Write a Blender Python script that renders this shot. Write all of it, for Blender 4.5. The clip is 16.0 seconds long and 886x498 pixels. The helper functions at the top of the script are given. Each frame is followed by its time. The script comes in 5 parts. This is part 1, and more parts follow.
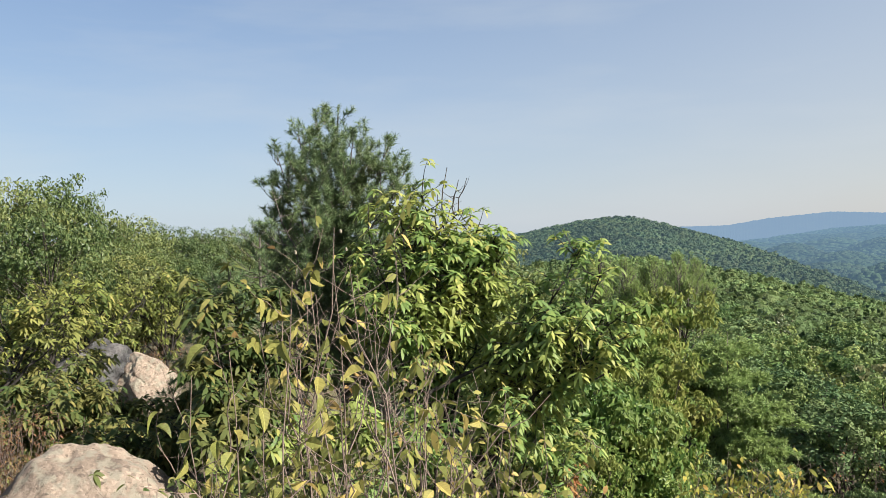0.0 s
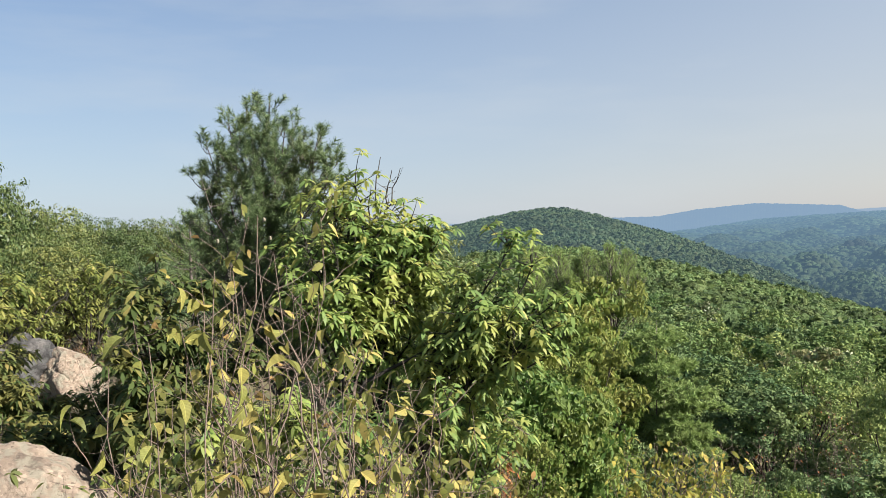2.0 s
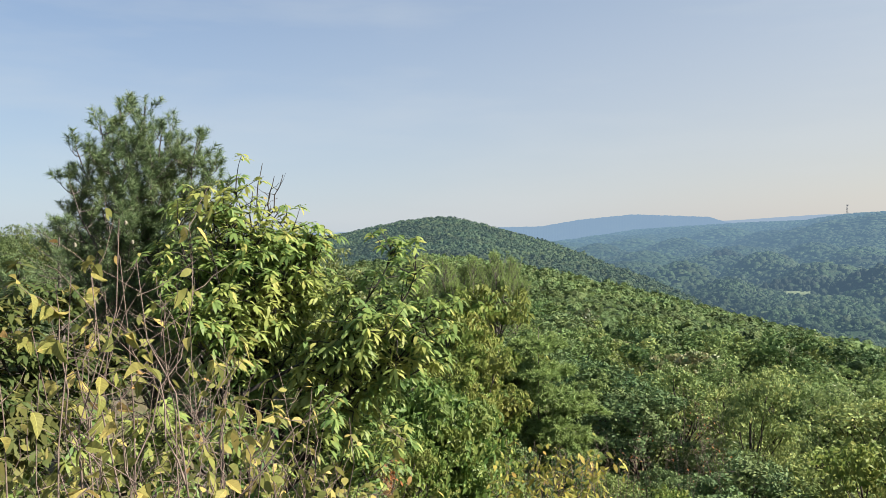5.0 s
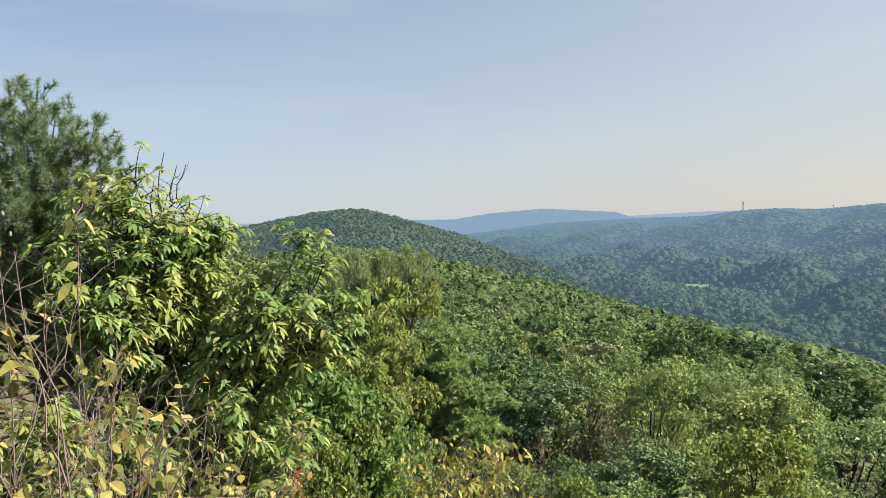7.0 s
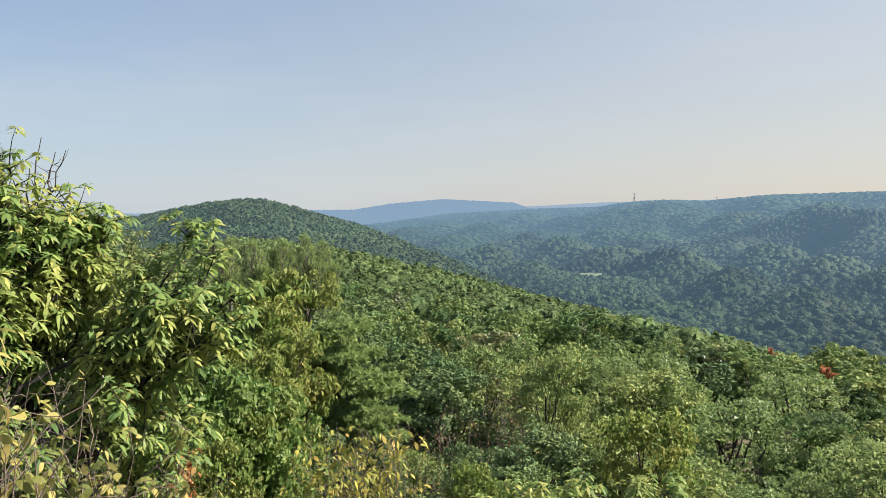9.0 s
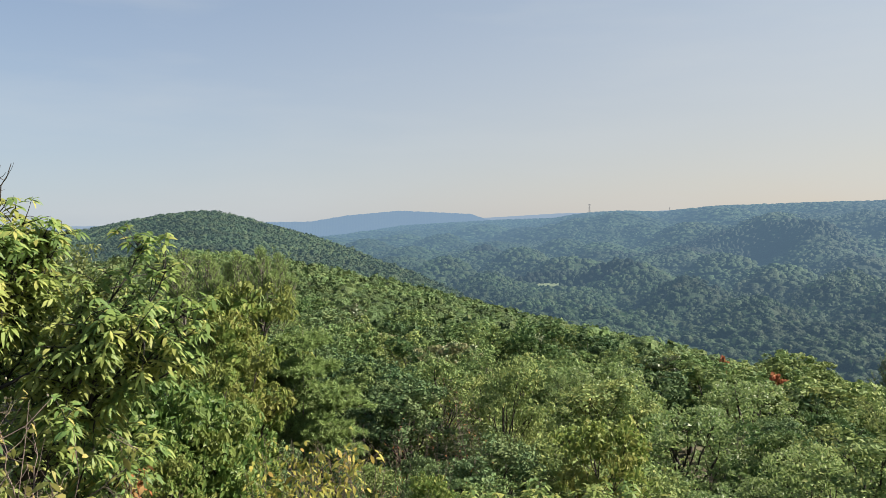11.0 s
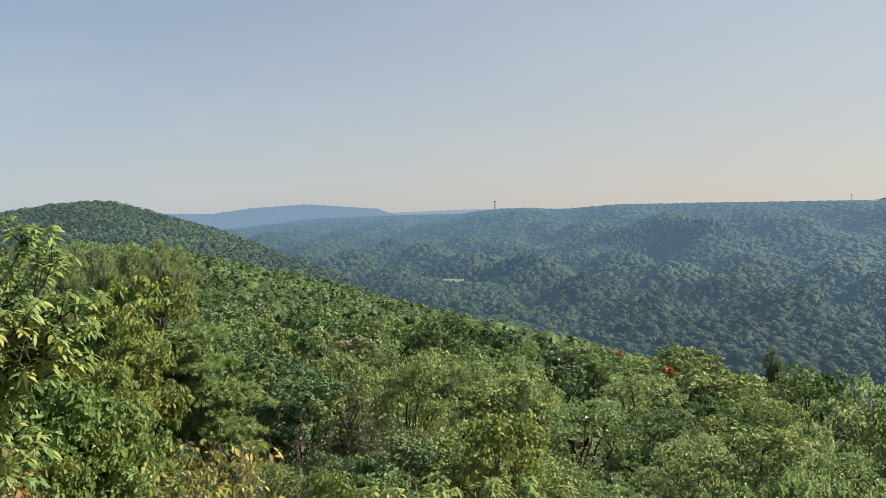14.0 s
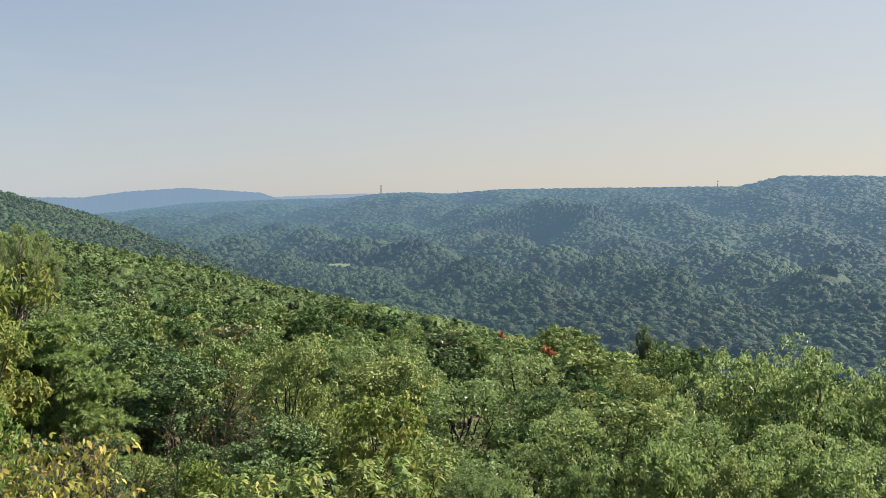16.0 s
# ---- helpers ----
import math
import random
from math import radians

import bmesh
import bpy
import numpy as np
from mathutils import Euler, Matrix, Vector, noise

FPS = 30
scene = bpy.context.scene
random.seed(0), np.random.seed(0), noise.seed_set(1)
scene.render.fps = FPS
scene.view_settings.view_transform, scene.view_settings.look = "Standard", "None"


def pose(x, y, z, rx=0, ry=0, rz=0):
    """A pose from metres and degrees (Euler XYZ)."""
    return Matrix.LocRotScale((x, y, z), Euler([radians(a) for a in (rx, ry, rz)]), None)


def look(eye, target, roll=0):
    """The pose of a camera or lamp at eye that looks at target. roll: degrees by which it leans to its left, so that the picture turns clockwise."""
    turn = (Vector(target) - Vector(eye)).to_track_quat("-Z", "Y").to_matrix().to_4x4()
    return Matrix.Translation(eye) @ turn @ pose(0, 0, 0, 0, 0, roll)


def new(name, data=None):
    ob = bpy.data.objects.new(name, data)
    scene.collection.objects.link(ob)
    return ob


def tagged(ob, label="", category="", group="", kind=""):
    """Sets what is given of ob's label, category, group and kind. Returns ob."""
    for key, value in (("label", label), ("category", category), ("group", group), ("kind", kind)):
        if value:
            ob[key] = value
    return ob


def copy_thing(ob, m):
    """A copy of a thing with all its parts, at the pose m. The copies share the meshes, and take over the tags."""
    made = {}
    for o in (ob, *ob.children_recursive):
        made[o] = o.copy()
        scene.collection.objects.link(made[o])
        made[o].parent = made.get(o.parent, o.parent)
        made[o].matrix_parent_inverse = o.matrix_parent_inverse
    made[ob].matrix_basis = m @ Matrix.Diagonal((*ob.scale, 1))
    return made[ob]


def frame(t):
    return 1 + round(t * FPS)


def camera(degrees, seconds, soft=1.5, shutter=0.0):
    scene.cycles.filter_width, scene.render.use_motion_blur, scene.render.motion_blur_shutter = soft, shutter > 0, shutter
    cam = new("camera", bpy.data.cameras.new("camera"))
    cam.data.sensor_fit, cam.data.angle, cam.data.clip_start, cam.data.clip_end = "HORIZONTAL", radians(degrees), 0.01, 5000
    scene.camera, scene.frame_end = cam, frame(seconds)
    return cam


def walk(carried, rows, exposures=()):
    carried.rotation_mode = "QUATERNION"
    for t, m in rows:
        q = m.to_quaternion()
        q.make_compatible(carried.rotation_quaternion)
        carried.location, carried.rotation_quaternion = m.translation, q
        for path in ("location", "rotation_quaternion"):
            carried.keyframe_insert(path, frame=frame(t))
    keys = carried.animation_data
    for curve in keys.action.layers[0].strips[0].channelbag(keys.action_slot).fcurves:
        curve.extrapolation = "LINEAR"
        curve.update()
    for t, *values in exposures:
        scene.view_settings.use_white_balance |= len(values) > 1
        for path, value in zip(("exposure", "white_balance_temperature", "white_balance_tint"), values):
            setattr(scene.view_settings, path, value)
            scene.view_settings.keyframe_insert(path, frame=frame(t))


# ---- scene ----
# seconds, eye, heading clockwise from +y, pitch, roll
PATH = [
    (0.0, -0.089, -0.007, 1.618, -13.91, -1.44, -1.34),
    (0.5, -0.084, -0.003, 1.616, -12.77, -1.46, -1.21),
    (1.0, -0.076, 0.003, 1.614, -11.58, -1.61, -1.23),
    (1.5, -0.069, 0.003, 1.610, -10.43, -1.90, -1.34),
    (2.0, -0.060, 0.003, 1.609, -9.35, -2.19, -1.34),
    (2.5, -0.058, 0.009, 1.610, -8.30, -2.28, -1.12),
    (3.0, -0.057, 0.009, 1.607, -7.22, -2.12, -0.88),
    (3.2, -0.057, 0.005, 1.614, -6.64, -1.96, -0.79),
    (5.3, -0.003, -0.004, 1.596, -0.53, -1.72, -0.75),
    (5.5, -0.000, -0.000, 1.600, -0.00, -1.88, -0.60),
    (6.0, 0.013, 0.005, 1.601, 1.73, -2.16, -0.55),
    (6.5, 0.025, 0.014, 1.598, 3.32, -2.24, -0.46),
    (7.0, 0.035, -0.004, 1.602, 4.96, -2.31, -0.33),
    (7.5, 0.042, -0.006, 1.607, 6.57, -2.50, -0.25),
    (8.0, 0.055, -0.008, 1.604, 8.46, -2.77, -0.21),
    (8.5, 0.083, -0.025, 1.599, 10.49, -3.01, -0.21),
    (9.0, 0.091, -0.028, 1.602, 12.09, -3.04, -0.14),
    (9.2, 0.086, -0.028, 1.605, 12.59, -3.10, -0.21),
    (11.3, 0.116, -0.068, 1.615, 15.80, -2.09, -0.19),
    (11.5, 0.115, -0.060, 1.610, 16.34, -2.07, -0.05),
    (12.0, 0.123, -0.059, 1.617, 17.63, -2.21, 0.23),
    (12.5, 0.141, -0.101, 1.614, 18.98, -2.46, 0.46),
    (13.0, 0.158, -0.091, 1.608, 20.27, -2.72, 0.69),
    (13.5, 0.149, -0.114, 1.622, 21.13, -2.73, 0.64),
    (14.0, 0.151, -0.103, 1.631, 21.86, -2.57, 0.52),
    (14.5, 0.154, -0.099, 1.632, 23.07, -2.54, 0.36),
    (15.0, 0.153, -0.110, 1.623, 25.25, -2.80, 0.35),
    (15.5, 0.243, -0.131, 1.605, 28.00, -3.26, 0.55),
    (16.0, 0.381, -0.157, 1.588, 30.02, -3.60, 0.69),
]
cam = camera(58.06, 16.0, 0.5)
rows = []
for t, x, y, z, a, p, r in PATH:
    a, p = radians(a), radians(p)
    way = Vector((math.sin(a) * math.cos(p), math.cos(a) * math.cos(p), math.sin(p)))
    rows.append((t, look((x, y, z), Vector((x, y, z)) + 10 * way, r)))
walk(cam, rows, [(0.0, 1.55, 6750, 10), (7.0, 1.57, 6850, 10), (9.0, 1.55, 6850, 10), (12.5, 1.35, 6850, 10), (14.5, 1.33, 6850, 10), (16.0, 1.41, 6900, 10)])

# ---- light ----
SUN_AZ, SUN_EL = 99.0, 38.0
world = bpy.data.worlds.new("sky")
scene.world = world
world.use_nodes = True
wn = world.node_tree
sky = wn.nodes.new("ShaderNodeTexSky")
sky.sky_type = "NISHITA"
sky.sun_disc = False
sky.sun_elevation, sky.sun_rotation = radians(SUN_EL), radians(SUN_AZ)
sky.altitude, sky.air_density, sky.dust_density, sky.ozone_density = 300, 1.0, 0.6, 1.0
# thin haze: paler towards the horizon, warmer and brighter towards the sun
SKY = 0.13
gen = wn.nodes.new("ShaderNodeTexCoord")
sep = wn.nodes.new("ShaderNodeSeparateXYZ")
wn.links.new(gen.outputs["Generated"], sep.inputs[0])
low = wn.nodes.new("ShaderNodeMapRange")
low.interpolation_type = "SMOOTHSTEP"
low.inputs[1].default_value, low.inputs[2].default_value, low.inputs[3].default_value, low.inputs[4].default_value = -0.05, 0.7, 0.8, 0.15
wn.links.new(sep.outputs[2], low.inputs[0])
dot = wn.nodes.new("ShaderNodeVectorMath")
dot.operation = "DOT_PRODUCT"
dot.inputs[1].default_value = (math.sin(radians(SUN_AZ)), math.cos(radians(SUN_AZ)), 0)
wn.links.new(gen.outputs["Generated"], dot.inputs[0])
side = wn.nodes.new("ShaderNodeMapRange")
side.interpolation_type = "SMOOTHSTEP"
side.inputs[1].default_value, side.inputs[2].default_value = -0.9, 0.9
wn.links.new(dot.outputs["Value"], side.inputs[0])
high = wn.nodes.new("ShaderNodeMapRange")
high.inputs[1].default_value, high.inputs[2].default_value = 0.0, 0.28
wn.links.new(sep.outputs[2], high.inputs[0])


def blend(fac, c0, c1):
    n = wn.nodes.new("ShaderNodeMix")
    n.data_type = "RGBA"
    wn.links.new(fac, n.inputs[0])
    for slot, c in ((6, c0), (7, c1)):
        if isinstance(c, tuple):
            n.inputs[slot].default_value = (*(x / SKY for x in c), 1)
        else:
            wn.links.new(c, n.inputs[slot])
    return n.outputs[2]


horizon = blend(side.outputs[0], (0.45, 0.60, 0.78), (0.625, 0.582, 0.56))
upper = blend(side.outputs[0], (0.25, 0.395, 0.68), (0.62, 0.67, 0.72))
haze = blend(high.outputs[0], horizon, upper)
# faint streaks of high cloud
stretch = wn.nodes.new("ShaderNodeMapping")
stretch.inputs["Scale"].default_value, stretch.inputs["Rotation"].default_value = (1.6, 1.6, 9.0), (0.12, 0.08, 0.4)
wn.links.new(gen.outputs["Generated"], stretch.inputs["Vector"])
wisps = wn.nodes.new("ShaderNodeTexNoise")
wisps.inputs["Scale"].default_value, wisps.inputs["Detail"].default_value, wisps.inputs["Roughness"].default_value = 1.7, 5.0, 0.55
wn.links.new(stretch.outputs[0], wisps.inputs["Vector"])
veil = wn.nodes.new("ShaderNodeMapRange")
veil.inputs[1].default_value, veil.inputs[2].default_value, veil.inputs[3].default_value, veil.inputs[4].default_value = 0.45, 0.75, 0.0, 0.28
wn.links.new(wisps.outputs[0], veil.inputs[0])
clear = blend(low.outputs[0], sky.outputs[0], haze)
wn.links.new(blend(veil.outputs[0], clear, (0.62, 0.68, 0.74)), wn.nodes["Background"].inputs[0])
wn.nodes["Background"].inputs[1].default_value = SKY * 0.36
sun = new("sun", bpy.data.lights.new("sun", "SUN"))
sun.data.energy, sun.data.angle, sun.data.color = 5.0, radians(0.6), (1.0, 0.93, 0.84)
a, e = radians(SUN_AZ), radians(SUN_EL)
sun.matrix_world = look((0, 0, 50), Vector((0, 0, 50)) - Vector((math.sin(a) * math.cos(e), math.cos(a) * math.cos(e), math.sin(e))))


# ---- materials ----
def material(name):
    m = bpy.data.materials.new(name)
    m.use_nodes = True
    return m, m.node_tree.nodes, m.node_tree.links, m.node_tree.nodes["Principled BSDF"]


def ramp(nodes, stops):
    n = nodes.new("ShaderNodeValToRGB")
    el = n.color_ramp.elements
    while len(el) < len(stops):
        el.new(0.5)
    for k, (at, c) in enumerate(stops):
        el[k].position, el[k].color = at, (*c, 1)
    return n


def leaf_material(name, stops, patch, size=1.0, rough=0.55, through_light=0.42, air=None, gloss=0.14, spread=0.12):
    """Leaves: a colour for each leaf, patches of another hue, light through the blade. air: haze painted as emission
    over far woods.
    """
    m, n, l, b = material(name)
    g = n.new("ShaderNodeNewGeometry")
    r = ramp(n, stops)
    l.new(g.outputs["Random Per Island"], r.inputs[0])
    info = n.new("ShaderNodeObjectInfo")
    tint = n.new("ShaderNodeHueSaturation")
    mh = n.new("ShaderNodeMapRange")
    mh.inputs[3].default_value, mh.inputs[4].default_value = 0.5 - 0.075 * spread, 0.5 + 0.07 * spread
    l.new(info.outputs["Random"], mh.inputs[0])
    l.new(mh.outputs[0], tint.inputs["Hue"])
    mv = n.new("ShaderNodeMapRange")
    mv.inputs[3].default_value, mv.inputs[4].default_value = 1 + spread, 1 - 0.9 * spread
    l.new(info.outputs["Random"], mv.inputs[0])
    l.new(mv.outputs[0], tint.inputs["Value"])
    tc = n.new("ShaderNodeVectorMath")
    tc.operation = "SCALE"
    tc.inputs[3].default_value = 1.0 / size
    l.new(g.outputs["Position"], tc.inputs[0])
    vor = n.new("ShaderNodeTexVoronoi")
    vor.inputs["Scale"].default_value = 1.0
    l.new(tc.outputs[0], vor.inputs["Vector"])
    sep = n.new("ShaderNodeSeparateColor")
    l.new(vor.outputs["Color"], sep.inputs[0])
    rr = ramp(n, [(0.0, (0, 0, 0)), (0.55, (0.1, 0.1, 0.1)), (1.0, (0.85, 0.85, 0.85))])
    l.new(sep.outputs[0], rr.inputs[0])
    mix = n.new("ShaderNodeMix")
    mix.data_type = "RGBA"
    l.new(rr.outputs[0], mix.inputs[0])
    l.new(r.outputs[0], mix.inputs[6])
    mix.inputs[7].default_value = (*patch, 1)
    l.new(mix.outputs[2], tint.inputs["Color"])
    col = tint.outputs[0]
    if air:
        # stands of lighter and darker trees
        stand = n.new("ShaderNodeTexNoise")
        stand.inputs["Scale"].default_value, stand.inputs["Detail"].default_value = 0.11 / size, 5.0
        l.new(g.outputs["Position"], stand.inputs["Vector"])
        sr = n.new("ShaderNodeMapRange")
        sr.inputs[1].default_value, sr.inputs[2].default_value, sr.inputs[3].default_value, sr.inputs[4].default_value = 0.35, 0.65, 0.6, 1.35
        l.new(stand.outputs[0], sr.inputs[0])
        vary = n.new("ShaderNodeHueSaturation")
        l.new(sr.outputs[0], vary.inputs["Value"])
        l.new(col, vary.inputs["Color"])
        mottle = n.new("ShaderNodeMapRange")
        mottle.inputs[1].default_value, mottle.inputs[2].default_value, mottle.inputs[3].default_value, mottle.inputs[4].default_value = 0.36, 0.64, 0.72, 1.25
        rough_top = n.new("ShaderNodeTexNoise")
        l.new(rough_top.outputs[0], mottle.inputs[0])
        fleck = n.new("ShaderNodeHueSaturation")
        l.new(mottle.outputs[0], fleck.inputs["Value"])
        l.new(vary.outputs[0], fleck.inputs["Color"])
        col = fleck.outputs[0]
    l.new(col, b.inputs["Base Color"])
    b.inputs["Roughness"].default_value = rough
    b.inputs["Specular IOR Level"].default_value = gloss
    tr = n.new("ShaderNodeBsdfTranslucent")
    l.new(col, tr.inputs[0])
    ms = n.new("ShaderNodeMixShader")
    ms.inputs[0].default_value = through_light
    l.new(b.outputs[0], ms.inputs[1])
    l.new(tr.outputs[0], ms.inputs[2])
    top = ms.outputs[0]
    if air:
        rough_top.inputs["Scale"].default_value, rough_top.inputs["Detail"].default_value, rough_top.inputs["Roughness"].default_value = 4.2 / size ** 0.7, 5.0, 0.65
        l.new(g.outputs["Position"], rough_top.inputs["Vector"])
        bp = n.new("ShaderNodeBump")
        bp.inputs["Strength"].default_value, bp.inputs["Distance"].default_value = 0.8, 0.55 * size ** 0.5
        l.new(rough_top.outputs[0], bp.inputs["Height"])
        l.new(bp.outputs[0], b.inputs["Normal"])
    # haze painted as emission; a fourth value above 1 thickens it with distance
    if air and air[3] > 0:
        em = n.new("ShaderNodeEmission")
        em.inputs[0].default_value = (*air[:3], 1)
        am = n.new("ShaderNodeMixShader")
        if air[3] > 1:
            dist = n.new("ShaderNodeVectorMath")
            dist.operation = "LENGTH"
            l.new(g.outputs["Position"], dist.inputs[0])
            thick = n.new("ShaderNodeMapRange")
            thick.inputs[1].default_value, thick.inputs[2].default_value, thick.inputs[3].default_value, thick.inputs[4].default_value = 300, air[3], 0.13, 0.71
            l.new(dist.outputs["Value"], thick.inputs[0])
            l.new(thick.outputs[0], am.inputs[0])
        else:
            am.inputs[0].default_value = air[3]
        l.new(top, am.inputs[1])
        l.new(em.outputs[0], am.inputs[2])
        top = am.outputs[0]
    l.new(top, n["Material Output"].inputs[0])
    return m


def rough_material(name, stops, scale, rough=0.9, bump=0.4, detail=8.0, depth=0.02):
    m, n, l, b = material(name)
    g = n.new("ShaderNodeNewGeometry")
    a = n.new("ShaderNodeTexNoise")
    a.inputs["Scale"].default_value, a.inputs["Detail"].default_value = scale, detail
    l.new(g.outputs["Position"], a.inputs["Vector"])
    c = n.new("ShaderNodeTexNoise")
    c.inputs["Scale"].default_value, c.inputs["Detail"].default_value = scale * 9, 4.0
    l.new(g.outputs["Position"], c.inputs["Vector"])
    mm = n.new("ShaderNodeMix")
    mm.inputs[0].default_value = 0.4
    l.new(a.outputs[0], mm.inputs[2])
    l.new(c.outputs[0], mm.inputs[3])
    r = ramp(n, stops)
    l.new(mm.outputs[0], r.inputs[0])
    l.new(r.outputs[0], b.inputs["Base Color"])
    b.inputs["Roughness"].default_value = rough
    bp = n.new("ShaderNodeBump")
    bp.inputs["Strength"].default_value, bp.inputs["Distance"].default_value = bump, depth
    l.new(mm.outputs[0], bp.inputs["Height"])
    l.new(bp.outputs[0], b.inputs["Normal"])
    return m


BARK = rough_material("bark", [(0.3, (0.018, 0.015, 0.013)), (0.5, (0.036, 0.03, 0.026)), (0.7, (0.07, 0.06, 0.052))], 14, 0.9, 0.8)
PINE_BARK = rough_material("pine_bark", [(0.3, (0.05, 0.04, 0.035)), (0.7, (0.16, 0.14, 0.13))], 18, 0.9, 0.7)
GROUND = rough_material("forest_floor", [(0.3, (0.028, 0.03, 0.014)), (0.5, (0.06, 0.055, 0.025)), (0.7, (0.11, 0.085, 0.045))], 0.9, 0.95, 0.8, depth=0.1)
OAK = leaf_material("oak_leaves", [(0, (0.0767, 0.13, 0.0507)), (0.5, (0.125, 0.198, 0.0717)), (0.9, (0.173, 0.245, 0.0857)), (1, (0.226, 0.255, 0.096))], (0.173, 0.215, 0.0742), 1.3, 0.6, 0.26, None, 0.1, 0.4)
OAK_DARK = leaf_material("dark_oak_leaves", [(0, (0.0564, 0.107, 0.0493)), (0.6, (0.0941, 0.158, 0.068)), (1, (0.136, 0.197, 0.0806))], (0.127, 0.168, 0.068), 1.2, 0.6, 0.24, None, 0.12, 0.3)
OAK_TURNING = leaf_material("turning_oak_leaves", [(0, (0.0744, 0.124, 0.054)), (0.5, (0.121, 0.175, 0.072)), (0.9, (0.172, 0.201, 0.09)), (1, (0.233, 0.196, 0.108))], (0.172, 0.175, 0.09), 0.8, 0.42, 0.34, None, 0.35, 0.3)
# leaf red lightened and muted, a little haze put into the colour
RED = leaf_material("red_maple_leaves", [(0, (0.27, 0.1, 0.055)), (0.6, (0.42, 0.15, 0.09)), (1, (0.42, 0.22, 0.11))], (0.3, 0.17, 0.07), 0.9)
NEEDLES = leaf_material("pine_needles", [(0, (0.07, 0.12, 0.06)), (0.6, (0.125, 0.19, 0.09)), (1, (0.18, 0.25, 0.12))], (0.14, 0.19, 0.085), 0.7, 0.45, 0.3)
# haze colour that the far woods emit, mixed over their leaves
HAZE_GLOW = (0.083, 0.143, 0.212)
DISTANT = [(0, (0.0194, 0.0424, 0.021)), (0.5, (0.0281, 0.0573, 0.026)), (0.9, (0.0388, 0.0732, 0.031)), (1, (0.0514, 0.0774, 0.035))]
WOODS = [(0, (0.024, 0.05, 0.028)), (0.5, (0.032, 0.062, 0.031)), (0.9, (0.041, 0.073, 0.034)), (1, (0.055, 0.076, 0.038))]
# dark crown colours, which also stand in for shade on the spurs
CONIFERS_AND_SHADE = [(0, (0.005, 0.013, 0.007)), (1, (0.011, 0.024, 0.011))]
SLOPE_LEAVES = leaf_material("slope_woods_leaves", [(0, (0.085, 0.135, 0.0554)), (0.5, (0.11, 0.172, 0.0673)), (0.9, (0.135, 0.2, 0.0772)), (1, (0.165, 0.2, 0.0891))], (0.14, 0.18, 0.0673), 5.0, 0.6, 0.3, (*HAZE_GLOW, 0.0))
HILL_LEAVES = leaf_material("hill_woods_leaves", WOODS, (0.057, 0.083, 0.034), 7.0, 0.6, 0.25, (*HAZE_GLOW, 0.12))
VALLEY_LEAVES = leaf_material("distant_woods_leaves", DISTANT, (0.042, 0.062, 0.03), 22.0, 0.7, 0.3, (*HAZE_GLOW, 3600))
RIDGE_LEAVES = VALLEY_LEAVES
GROVE_LEAVES = leaf_material("distant_conifers_and_shade", CONIFERS_AND_SHADE, (0.02, 0.04, 0.016), 20.0, 0.7, 0.2, (*HAZE_GLOW, 3600))
# the mountains show mostly painted haze and little leaf colour
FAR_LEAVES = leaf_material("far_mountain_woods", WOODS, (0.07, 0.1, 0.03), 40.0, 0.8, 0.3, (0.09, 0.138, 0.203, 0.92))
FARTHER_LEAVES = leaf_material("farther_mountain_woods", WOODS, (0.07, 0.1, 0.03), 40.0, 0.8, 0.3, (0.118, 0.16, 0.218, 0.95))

# ---- the lie of the land ----
# heading (degrees clockwise from +y) against height angle of the wooded crest, its distance, and the crest across the valley
EDGE = ((-60, 0.0), (-27, -0.8), (-12, -0.75), (-8.6, -0.5), (-6.6, -0.05), (-4.2, 0.38), (-1.8, 0.68), (0.2, 0.44), (2.9, -0.3), (5.9, -1.15),
        (8.7, -2.2), (11.1, -3.1), (13.6, -4.1), (17, -5.7), (21, -6.9), (25, -7.75), (30, -8.7), (34, -9.5), (39, -10.3), (48, -11.7), (62, -12))
REACH = ((-60, 300), (-27, 700), (-12, 850), (-2, 900), (5, 800), (10, 650), (14, 500), (20, 300), (30, 170), (38, 115), (48, 90), (62, 80))
CREST = ((-10, -1.9), (5, -1.45), (8, -1.15), (10.4, -0.78), (12, -0.52), (15.6, -0.31), (19.6, -0.11), (22.8, -0.04), (25.5, 0.34), (27.6, 0.47), (30.4, 0.37),
         (34, 0.75), (42.5, 0.95), (50.3, 1.1), (53, 1.8), (57, 1.8), (75, 1.5))
CREST_FAR = ((-10, 3800), (11, 3500), (22, 3200), (27, 3000), (40, 2700), (60, 2500), (75, 2500))

FLANK = ((-10, -9), (13, -5), (16.4, -2.8), (17.7, -2.0), (20.9, -1.05), (24, -0.1), (27, 0.3), (30, 0.0), (34, -1.2), (40, -5), (75, -9))


def lerp(table, a):
    return np.interp(a, [p[0] for p in table], [p[1] for p in table])


def smooth(a, b, x):
    u = np.clip((x - a) / (b - a), 0, 1)
    return u * u * (3 - 2 * u)


